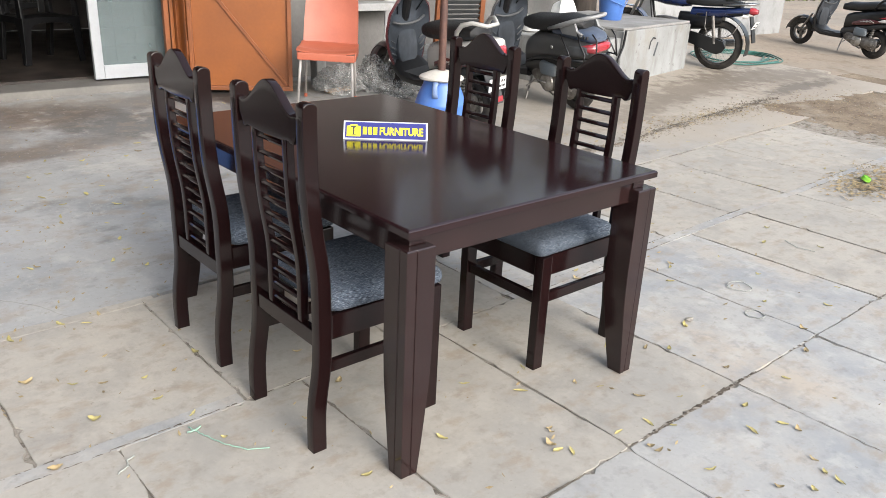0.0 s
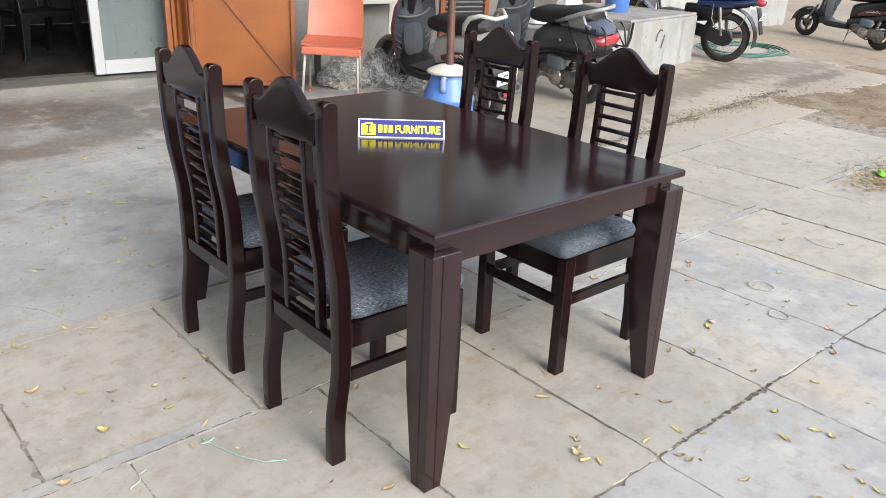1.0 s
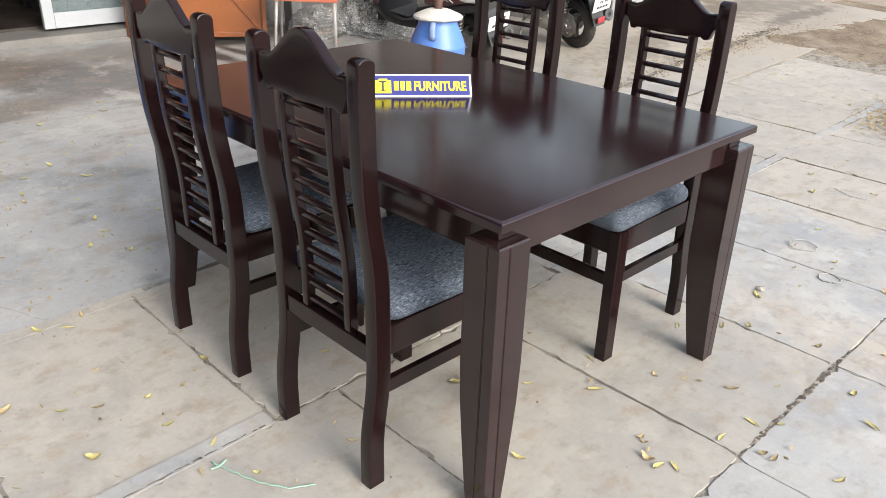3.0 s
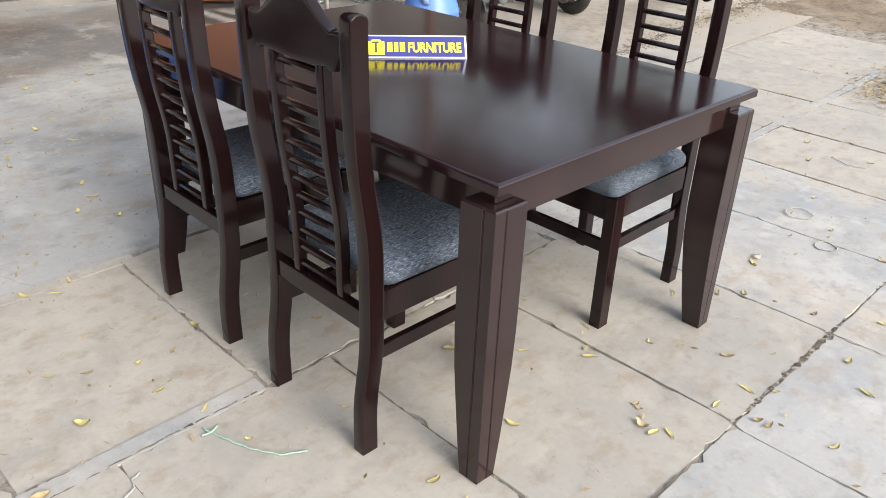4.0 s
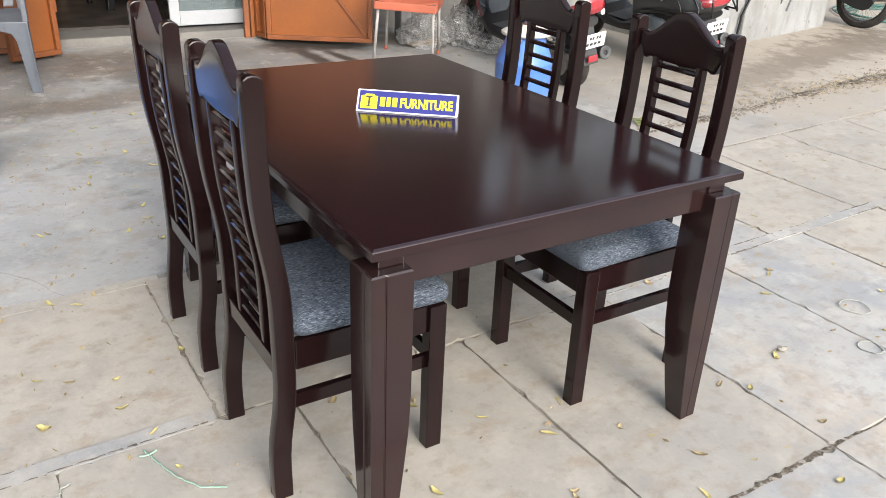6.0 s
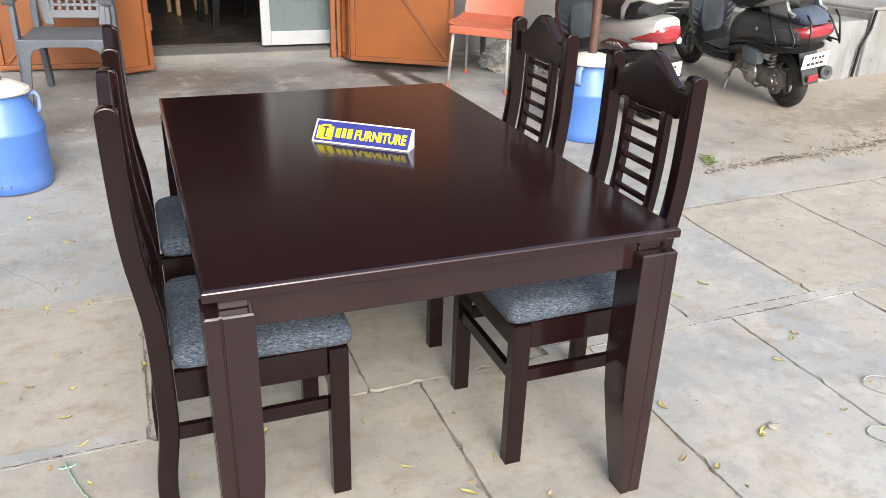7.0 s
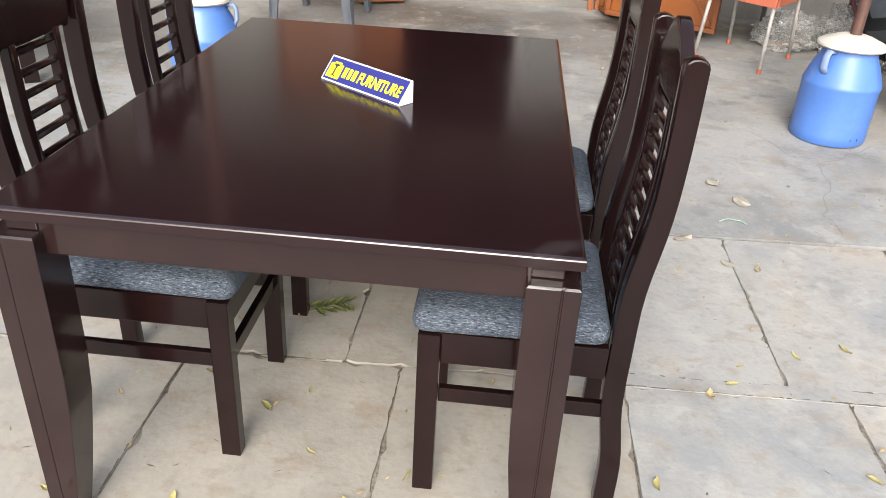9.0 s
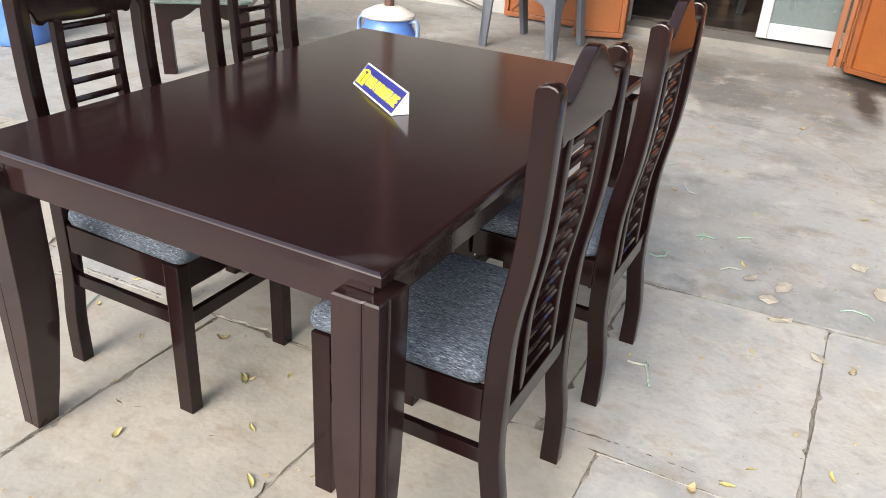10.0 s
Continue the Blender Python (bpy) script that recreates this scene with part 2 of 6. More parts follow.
OFF_WHITE = material("off_white_wall_paint", (0.317, 0.317, 0.312), (0.257, 0.257, 0.252), 2.5, 0.8, 40, 0.12, 0.2, space="World", spec=0.2)
extra(OFF_WHITE, (0.177, 0.170, 0.156), 4.0, 0.58, 0.7, 0.6)
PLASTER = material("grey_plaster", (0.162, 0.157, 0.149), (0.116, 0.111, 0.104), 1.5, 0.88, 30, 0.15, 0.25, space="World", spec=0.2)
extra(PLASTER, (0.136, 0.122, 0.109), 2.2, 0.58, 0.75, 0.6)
WHITEWASH = material("whitewashed_plaster", (0.279, 0.281, 0.277), (0.218, 0.218, 0.214), 1.5, 0.85, 30, 0.1, 0.2, space="World", spec=0.2)
extra(WHITEWASH, (0.116, 0.112, 0.105), 3.0, 0.53, 0.68, 0.7, stretch=(1, 1, 0.5))
TANK_PAINT = material("streaked_whitewash", (0.245, 0.25, 0.246), (0.195, 0.196, 0.19), 2.5, 0.85, 40, 0.08, 0.15, space="World", spec=0.2)
extra(TANK_PAINT, (0.15, 0.145, 0.135), 5.0, 0.48, 0.60, 0.65, stretch=(1, 1, 0.28))
extra(TANK_PAINT, (0.19, 0.17, 0.14), 2.2, 0.50, 0.62, 0.5, stretch=(1, 1, 0.7))
extra(TANK_PAINT, (0.09, 0.085, 0.08), 14, 0.60, 0.68, 0.6)
CONCRETE = material("concrete_top", (0.262, 0.258, 0.248), (0.180, 0.174, 0.165), 3, 0.9, 40, 0.2, 0.3, space="World", spec=0.2)
STEP = material("step_cement", (0.153, 0.145, 0.131), (0.113, 0.109, 0.103), 2.5, 0.75, 40, 0.15, 0.15, space="World", spec=0.3)
ORANGE = material("orange_painted_steel", (0.204, 0.063, 0.0116), (0.160, 0.048, 0.0088), 2, 0.42, 40, 0.12, 0.05, rough_var=0.08)
ORANGE_DARK = material("orange_primer_steel", (0.197, 0.058, 0.0122), (0.136, 0.041, 0.0095), 5, 0.48, 40, 0.2, 0.08)
ALU = material("white_aluminium", (0.319, 0.330, 0.343), (0.275, 0.288, 0.300), 3, 0.4, 50, 0.06, 0.02)
# Room walls are coloured dark to stand in for the unlit interior.
ROOM = material("shade_coloured_room_wall", (0.068, 0.061, 0.056), (0.044, 0.041, 0.037), 2, 0.9, 20, 0.2, 0.1, space="World")
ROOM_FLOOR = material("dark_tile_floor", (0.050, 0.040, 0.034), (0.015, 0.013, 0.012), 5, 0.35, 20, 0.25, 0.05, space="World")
BLACK_PLASTIC = material("black_plastic", (0.0068, 0.0068, 0.0075), (0.0048, 0.0048, 0.0054), 8, 0.34, 60, 0.2, 0.05, spec=0.45)
GREY_PLASTIC = material("grey_plastic", (0.085, 0.095, 0.112), (0.068, 0.076, 0.092), 5, 0.45, 50, 0.12, 0.04)
ORANGE_PLASTIC = material("faded_orange_plastic", (0.354, 0.099, 0.054), (0.306, 0.082, 0.046), 4, 0.45, 50, 0.08, 0.04)
CHROME = material("dull_chrome", (0.40, 0.395, 0.385), (0.30, 0.295, 0.285), 20, 0.3, 60, 0.1, 0.02, metal=1.0)
STEEL = material("weathered_steel", (0.22, 0.21, 0.195), (0.12, 0.11, 0.10), 15, 0.5, 80, 0.3, 0.1, metal=0.8)
BLUE_PLASTIC = material("sky_blue_plastic", (0.065, 0.153, 0.422), (0.051, 0.126, 0.367), 3, 0.42, 40, 0.08, 0.05)
extra(BLUE_PLASTIC, (0.150, 0.211, 0.374), 5, 0.55, 0.75, 0.5)
extra(BLUE_PLASTIC, (0.109, 0.102, 0.109), 9, 0.62, 0.74, 0.5, stretch=(1, 1, 0.4))
HANDLE_BLUE = material("faded_pale_blue_plastic", (0.20, 0.27, 0.42), (0.15, 0.21, 0.36), 9, 0.5, 60, 0.15, 0.05)
LID_WHITE = material("off_white_cement_lid", (0.490, 0.469, 0.422), (0.422, 0.398, 0.354), 9, 0.8, 70, 0.1, 0.3)
RUST = material("rusty_pipe", (0.116, 0.058, 0.041), (0.068, 0.037, 0.031), 9, 0.6, 60, 0.3, 0.15, metal=0.3)
TYRE = material("tyre_rubber", (0.024, 0.022, 0.021), (0.041, 0.037, 0.032), 14, 0.85, 120, 0.3, 0.4, spec=0.2)
PAINT_WHITE = material("white_scooter_paint", (0.422, 0.411, 0.381), (0.367, 0.357, 0.330), 5, 0.3, 60, 0.06, 0.02, coat=0.4)
PAINT_BLACK = material("black_scooter_paint", (0.030, 0.031, 0.033), (0.042, 0.042, 0.041), 5, 0.42, 60, 0.15, 0.02, coat=0.1)
extra(PAINT_BLACK, (0.061, 0.054, 0.048), 3.5, 0.5, 0.8, 0.4)
PAINT_MAROON = material("maroon_scooter_paint", (0.068, 0.0082, 0.0109), (0.041, 0.0068, 0.0088), 5, 0.3, 60, 0.1, 0.02, coat=0.5)
PAINT_BLUE = material("blue_tank_paint", (0.0082, 0.0190, 0.075), (0.0068, 0.0122, 0.048), 5, 0.25, 60, 0.1, 0.02, coat=0.6)
PANEL_GREY = material("grey_trim_plastic", (0.037, 0.041, 0.045), (0.054, 0.054, 0.053), 6, 0.55, 60, 0.2, 0.1)
PANEL_DARK = material("dark_grey_plastic", (0.0136, 0.0150, 0.0170), (0.023, 0.023, 0.023), 6, 0.5, 60, 0.2, 0.1)
SLATE = material("slate_blue_plastic", (0.058, 0.078, 0.119), (0.075, 0.088, 0.116), 6, 0.4, 60, 0.15, 0.03)
AIR_BLUE = material("blue_grey_plastic", (0.095, 0.119, 0.139), (0.122, 0.129, 0.133), 8, 0.6, 60, 0.2, 0.1)
GREY_METAL = material("dull_cast_metal", (0.36, 0.35, 0.33), (0.24, 0.225, 0.20), 18, 0.42, 80, 0.25, 0.08, metal=0.7)
RAIL_GREY = material("grey_painted_rail", (0.245, 0.245, 0.241), (0.204, 0.204, 0.201), 8, 0.4, 60, 0.1, 0.03)
LEG_GREY = material("pale_grey_painted_tube", (0.30, 0.285, 0.27), (0.22, 0.205, 0.19), 12, 0.5, 60, 0.15, 0.04)
DUSTY_BLUE = material("dusty_blue_black_plastic", (0.030, 0.037, 0.047), (0.018, 0.021, 0.026), 7, 0.4, 40, 0.25, 0.06)
extra(DUSTY_BLUE, (0.075, 0.085, 0.10), 6, 0.5, 0.7, 0.6, stretch=(1, 1, 0.4))
VINYL = material("black_seat_vinyl", (0.0068, 0.0068, 0.0075), (0.0109, 0.0109, 0.0109), 6, 0.55, 220, 0.25, 0.2)
RED_LENS = material("red_lens", (0.30, 0.018, 0.026), (0.22, 0.03, 0.036), 8, 0.2, 40, 0.1, 0.02, coat=0.6)
CLEAR_LENS = material("clear_lens", (0.66, 0.64, 0.60), (0.50, 0.48, 0.46), 9, 0.12, 50, 0.15, 0.02, coat=0.6)
PLATE = material("white_plate", (0.80, 0.80, 0.78), (0.70, 0.70, 0.68), 20, 0.4, 90, 0.05, 0.02)
INK = material("black_ink", (0.02, 0.02, 0.02), (0.03, 0.03, 0.03), 20, 0.6, 90, 0.1, 0)
LEAF_YELLOW = material("dry_yellow_leaf", (0.350, 0.300, 0.110), (0.280, 0.240, 0.110), 30, 0.75, 150, 0.3, 0.2, island=0.3)
LEAF_BROWN = material("dry_brown_leaf", (0.300, 0.235, 0.120), (0.215, 0.155, 0.080), 30, 0.85, 150, 0.3, 0.2, island=0.3)
LEAF_GREEN = material("green_leaf", (0.082, 0.116, 0.024), (0.129, 0.143, 0.034), 20, 0.6, 100, 0.3, 0.1, island=0.25)
PAPER = material("dusty_paper", (0.58, 0.545, 0.47), (0.46, 0.41, 0.34), 20, 0.9, 90, 0.12, 0.2)
TWINE_GREEN = material("pale_green_twine", (0.200, 0.335, 0.255), (0.255, 0.350, 0.282), 20, 0.6, 90, 0.2, 0.1)
TWINE_WHITE = material("white_twine", (0.335, 0.345, 0.310), (0.275, 0.285, 0.256), 20, 0.6, 90, 0.2, 0.1)
LIME = material("lime_plastic", (0.170, 0.422, 0.034), (0.150, 0.374, 0.027), 10, 0.4, 60, 0.1, 0.02)
HOSE = material("green_hose_rubber", (0.0170, 0.082, 0.065), (0.027, 0.109, 0.088), 10, 0.45, 60, 0.15, 0.05)
BARK = material("tree_bark", (0.051, 0.039, 0.031), (0.027, 0.022, 0.0177), 7, 0.95, 30, 0.4, 0.8, stretch=(1, 1, 0.2))
SIGN_BLUE = material("printed_blue", (0.016, 0.017, 0.145), (0.014, 0.015, 0.13), 20, 0.35, 90, 0.04, 0)
SIGN_YELLOW = material("printed_yellow", (0.70, 0.62, 0.012), (0.66, 0.58, 0.012), 20, 0.35, 90, 0.04, 0)
SIGN_WHITE = material("printed_white", (0.60, 0.60, 0.64), (0.56, 0.56, 0.60), 20, 0.35, 90, 0.04, 0)
SAWN_WOOD = material("pale_sawn_wood", (0.306, 0.204, 0.116), (0.245, 0.156, 0.082), 10, 0.7, 60, 0.2, 0.1)


def glassy(name, colour, rough, alpha):
    """Thin see-through plastic or glass: part clear, part glossy."""
    m = bpy.data.materials.new(name)
    m.use_nodes = True
    n, l = m.node_tree.nodes, m.node_tree.links
    b = n["Principled BSDF"]
    b.inputs["Base Color"].default_value = (*colour, 1)
    b.inputs["Roughness"].default_value = rough
    tc = n.new("ShaderNodeTexCoord")
    ns = n.new("ShaderNodeTexNoise")
    ns.inputs["Scale"].default_value, ns.inputs["Detail"].default_value = 14, 5
    l.new(tc.outputs["Object"], ns.inputs["Vector"])
    r = n.new("ShaderNodeMapRange")
    r.inputs["To Min"].default_value, r.inputs["To Max"].default_value = alpha - 0.12, min(alpha + 0.12, 1)
    l.new(ns.outputs["Fac"], r.inputs["Value"])
    l.new(r.outputs[0], b.inputs["Alpha"])
    return m


POLYTHENE = glassy("crumpled_polythene", (0.36, 0.36, 0.35), 0.09, 0.50)
GLASS = glassy("dusty_tinted_glass", (0.136, 0.167, 0.170), 0.10, 0.66)
GLASS_TOP = glassy("green_tinted_glass_top", (0.082, 0.116, 0.109), 0.05, 0.6)


# ---- mesh tools ----
def part(name, bm, mat, parent=None, label="", smooth=False, at=None):
    """Links a bmesh as one mesh object under a thing or a part."""
    bmesh.ops.recalc_face_normals(bm, faces=bm.faces)
    if smooth:
        for f in bm.faces:
            f.smooth = smooth != "edges" or len(f.verts) <= 4
        if smooth == "edges":
            for e in bm.edges:
                if len(e.link_faces) == 2 and e.calc_face_angle(0) > 0.7:
                    e.smooth = False
    me = bpy.data.meshes.new(name)
    bm.to_mesh(me)
    bm.free()
    me.materials.append(mat)
    ob = new(name, me)
    if parent is not None:
        ob.parent = parent
    if at is not None:
        ob.matrix_basis = at
    return tagged(ob, label)


def thing(name, label, category, group="", kind="", at=None):
    ob = new(name)
    ob.empty_display_size = 0.1
    if at is not None:
        ob.matrix_basis = at
    return tagged(ob, label, category, group, kind)


def box(x0, x1, y0, y1, z0, z1, bevel=0.0, seg=2, bm=None):
    own = bmesh.new()
    vs = [own.verts.new((x, y, z)) for x in (x0, x1) for y in (y0, y1) for z in (z0, z1)]
    for f in ((0, 1, 3, 2), (4, 6, 7, 5), (0, 4, 5, 1), (2, 3, 7, 6), (0, 2, 6, 4), (1, 5, 7, 3)):
        own.faces.new([vs[i] for i in f])
    if bevel:
        bmesh.ops.bevel(own, geom=own.edges[:], offset=bevel, segments=seg, profile=0.6, affect="EDGES")
    if bm is None:
        return own
    return join(bm, own)


def join(bm, other):
    me = bpy.data.meshes.new("tmp")
    other.to_mesh(me)
    other.free()
    bm.from_mesh(me)
    bpy.data.meshes.remove(me)
    return bm


def moved(bm, m):
    bmesh.ops.transform(bm, matrix=m, verts=bm.verts)
    return bm


def prism(outline, lo, hi, axis="y", bevel=0.0, seg=2):
    """A flat outline given as pairs, drawn out along an axis. y: pairs are x, z; x: pairs are y, z; z: pairs are x, y."""
    bm = bmesh.new()
    def put(a, b, h):
        return {"y": (a, h, b), "x": (h, a, b), "z": (a, b, h)}[axis]
    lows = [bm.verts.new(put(a, b, lo)) for a, b in outline]
    highs = [bm.verts.new(put(a, b, hi)) for a, b in outline]
    k = len(outline)
    bm.faces.new(lows)
    bm.faces.new(highs[::-1])
    for i in range(k):
        bm.faces.new((lows[i], highs[i], highs[(i + 1) % k], lows[(i + 1) % k]))
    if bevel:
        bmesh.ops.recalc_face_normals(bm, faces=bm.faces)
        edges = [e for e in bm.edges if e.calc_face_angle(0) > 0.6]
        bmesh.ops.bevel(bm, geom=edges, offset=bevel, segments=seg, profile=0.6, affect="EDGES")
    return bm


def tube(points, radius, sides=8, closed=False, bm=None):
    """A round bar along a line of points; radius: one number, or one for each point."""
    bm = bm or bmesh.new()
    pts = [Vector(p) for p in points]
    rad = radius if isinstance(radius, (list, tuple)) else [radius] * len(pts)
    rings = []
    side = None
    for i, p in enumerate(pts):
        a = pts[i - 1] if i or closed else p
        b = pts[(i + 1) % len(pts)] if i < len(pts) - 1 or closed else p
        way = (b - a).normalized()
        if side is None:
            side = way.orthogonal().normalized()
        side = (side - way * side.dot(way)).normalized()
        up = way.cross(side)
        rings.append([bm.verts.new(p + rad[i] * (math.cos(q) * side + math.sin(q) * up)) for q in (2 * math.pi * j / sides for j in range(sides))])
    n = len(rings)
    for i in range(n if closed else n - 1):
        r, s = rings[i], rings[(i + 1) % n]
        for j in range(sides):
            bm.faces.new((r[j], r[(j + 1) % sides], s[(j + 1) % sides], s[j]))
    if not closed:
        bm.faces.new(rings[0][::-1])
        bm.faces.new(rings[-1])
    return bm


def lathe(profile, sides=32, bm=None):
    """A turned form: pairs of radius and height."""
    bm = bm or bmesh.new()
    rings = []
    for r, z in profile:
        if r < 1e-6:
            rings.append([bm.verts.new((0, 0, z))])
        else:
            rings.append([bm.verts.new((r * math.cos(q), r * math.sin(q), z)) for q in (2 * math.pi * j / sides for j in range(sides))])
    for a, b in zip(rings, rings[1:]):
        for j in range(sides):
            k = (j + 1) % sides
            if len(a) == 1 and len(b) == 1:
                continue
            if len(a) == 1:
                bm.faces.new((a[0], b[k], b[j]))
            elif len(b) == 1:
                bm.faces.new((a[j], a[k], b[0]))
            else:
                bm.faces.new((a[j], a[k], b[k], b[j]))
    return bm


def loft(sections, sides=16, power=2.6, axis="x"):
    """A closed form through rounded cross-sections: (place along the axis, centre, height, half height, half width)."""
    bm = bmesh.new()
    rings = []
    for s, c, z, hh, hw in sections:
        ring = []
        for j in range(sides):
            q = 2 * math.pi * j / sides
            u, v = math.cos(q), math.sin(q)
            u = math.copysign(abs(u) ** (2 / power), u) * hw
            v = math.copysign(abs(v) ** (2 / power), v) * hh
            ring.append(bm.verts.new((s, c + u, z + v) if axis == "x" else (c + v, u, s)))
        rings.append(ring)
    for a, b in zip(rings, rings[1:]):
        for j in range(sides):
            k = (j + 1) % sides
            bm.faces.new((a[j], a[k], b[k], b[j]))
    bm.faces.new(rings[0][::-1])
    bm.faces.new(rings[-1])
    return bm


def sheet(rows, thick):
    """A curved panel from rows of points, given thickness."""
    bm = bmesh.new()
    grid = [[bm.verts.new(p) for p in row] for row in rows]
    for a, b in zip(grid, grid[1:]):
        for j in range(len(a) - 1):
            bm.faces.new((a[j], a[j + 1], b[j + 1], b[j]))
    bmesh.ops.recalc_face_normals(bm, faces=bm.faces)
    geom = bmesh.ops.solidify(bm, geom=bm.faces[:], thickness=thick)
    return bm


def bent(table, z):
    """Reads a height-by-value table, smoothly."""
    for (a, u), (b, v) in zip(table, table[1:]):
        if z <= b:
            t = min(max((z - a) / (b - a), 0), 1)
            return u + (v - u) * t
    return table[-1][1]


# ---- ground ----
def row_line(i, x):
    """The y of the joint lines that run along the table's short side."""
    return {-3: -3.2, -2: -2.24, -1: -1.27, 0: -0.305 + 0.006 * x, 1: 0.645 + 0.03 * x, 2: 1.57 + 0.05 * x}[i]


def rise(y):
    """The yard climbs gently towards the shop."""
    return 0.048 * min(max(y - 1.5, 0), 4.5)


def on_yard(x, y, turn=0, up=0):
    """A pose on the sloping yard."""
    return pose(x, y, rise(y) + up, 2.75) @ pose(0, 0, 0, 0, 0, turn)


bm = bmesh.new()
for x0, x1, y0, y1 in ((-300, 400, -300, -60), (-300, 400, 60, 400), (-300, -60, -60, 60), (60, 400, -60, 60)):
    bm.faces.new([bm.verts.new(p) for p in ((x0, y0, -0.04), (x1, y0, -0.04), (x1, y1, -0.04), (x0, y1, -0.04))])
bmesh.ops.create_grid(bm, x_segments=240, y_segments=240, size=60)
for v in bm.verts:
    if max(abs(v.co.x), abs(v.co.y)) <= 60.01 and abs(v.co.z) < 1e-6:
        v.co.z = rise(v.co.y) * (max(abs(v.co.x), abs(v.co.y)) < 59) - 0.04 + 0.012 * noise.noise(v.co * 0.6) * (max(abs(v.co.x), abs(v.co.y)) < 59)
ground = part("ground", bm, DUST, smooth=True)
tagged(ground, "pale sandy earth ground stretching to the distance", "ground", kind="structure")

bm = bmesh.new()
N = 60
for i in range(N):
    xa, xb = -6 + i * 14.2 / N, -6 + (i + 1) * 14.2 / N
    for ya, yb, yc, yd in ((-3.2, -3.2, min(1.5, row_line(2, xb)), min(1.5, row_line(2, xa))), (1.5, 1.5, row_line(2, xb), row_line(2, xa))):
        if yc > yb:
            bm.faces.new([bm.verts.new(p) for p in ((xa, ya, -0.006), (xb, yb, -0.006), (xb, yc, -0.006 + rise(yc)), (xa, yd, -0.006 + rise(yd)))])
pavement = part("pavement", bm, JOINT)
tagged(pavement, "pavement of large worn cement slabs with dirty cracked joints", "pavement", kind="structure")

def bare(x, y):
    """How far the loose soil shows at x, y: 1 in the patch, 0 on the cement."""
    wob = 0.3 * noise.noise(Vector((x * 1.6, y * 2.2, 3))) + 0.16 * noise.noise(Vector((x * 6, y * 6, 7)))
    a = (x - 6.15) / 0.55 + wob * 1.6
    b = (2.46 - 0.10 * (x - 6.5) - y) / 0.30 + wob * 1.8
    c = (9.6 - x) / 0.5
    return min(max(min(a, b, c) + 0.5, 0), 1)


# The cement apron before the shop, with a ragged edge towards the loose soil.
bm = bmesh.new()
cell = 0.2
xs = [-8 + cell * i for i in range(int(18.4 / cell))]
for x in xs:
    lo = row_line(2, x) + 0.014
    k = max(int((6.4 - lo) / cell), 1)
    for j in range(k):
        ya, yb = lo + (6.4 - lo) * j / k, lo + (6.4 - lo) * (j + 1) / k
        mid = 0.5 * (ya + yb)
        if bare(x + 0.1, mid) > 0.9 or x > 9.2 + 0.3 * noise.noise(Vector((mid, 2, 0))):
            continue
        q = [bm.verts.new((a, b + 0.05 * cell, 0)) for a, b in ((x, ya), (x + cell, row_line(2, x + cell) + 0.014 + (ya - lo)), (x + cell, row_line(2, x + cell) + 0.014 + (yb - lo)), (x, yb))]
        bm.faces.new(q)
bmesh.ops.remove_doubles(bm, verts=bm.verts, dist=0.02)
for v in bm.verts:
    v.co.z = rise(v.co.y) - 0.002 + 0.004 * noise.noise(v.co * 0.9)
rim = [e for e in bm.edges if len(e.link_faces) == 1]
low = bmesh.ops.extrude_edge_only(bm, edges=rim)
for v in low["geom"]:
    if isinstance(v, bmesh.types.BMVert):
        v.co.z -= 0.06
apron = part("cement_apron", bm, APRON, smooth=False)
tagged(apron, "grey stained cement apron with hairline cracks before the shop", "cement floor", kind="structure")


def heap(name, spots, mat, label, category, seed, size=0.02, count=300, hull=None):
    """Many little clods or crumbs in one mesh."""
    rnd = random.Random(seed)
    bm = bmesh.new()
    for i in range(count):
        cx, cy, sx, sy = spots[i % len(spots)]
        x, y = rnd.gauss(cx, sx), rnd.gauss(cy, sy)
        s = size * rnd.uniform(0.3, 1.3)
        vs = [bm.verts.new((x + s * math.cos(a) * rnd.uniform(0.6, 1.2), y + s * math.sin(a) * rnd.uniform(0.6, 1.2), rise(y) - 0.004)) for a in (0, 1.57, 3.14, 4.71)]
        top = bm.verts.new((x + 0.2 * s, y, rise(y) + s * rnd.uniform(0.25, 0.7)))
        for a in range(4):
            bm.faces.new((vs[a], vs[(a + 1) % 4], top))
    ob = part(name, bm, mat)
    return tagged(ob, label, category, kind="stuff")


# Loose soil beyond the broken slab edge.
bm = bmesh.new()
bmesh.ops.create_grid(bm, x_segments=200, y_segments=110, size=1)
for v in bm.verts:
    x, y = 7.6 + 2.2 * v.co.x, 1.75 + 1.25 * v.co.y
    v.co = Vector((x, y, rise(y) - 0.026 + 0.030 * bare(x, y) + bare(x, y) * 0.012 * noise.noise(Vector((x * 2.3, y * 2.3, 0))) + 0.008 * noise.noise(Vector((x * 9, y * 9, 2))) + 0.005 * noise.noise(Vector((x * 25, y * 25, 5)))))
bmesh.ops.delete(bm, geom=[v for v in bm.verts if v.co.y < row_line(2, v.co.x) - 0.1 and v.co.x < 5.86 or v.co.y < row_line(1, v.co.x) + 0.03], context="VERTS")
soil = part("soil_patch", bm, SOIL, smooth=True)
tagged(soil, "brown loose soil patch beside the broken cement", "soil", kind="stuff")
heap("gravel", [(4.5, 2.28, 0.35, 0.04), (5.4, 2.38, 0.45, 0.05), (6.4, 2.50, 0.5, 0.07), (3.5, 2.16, 0.4, 0.03), (7.3, 1.95, 0.8, 0.35)], RUBBLE, "broken cement crumbs and soil clods along the crack", "gravel", 3, 0.013, 1500)

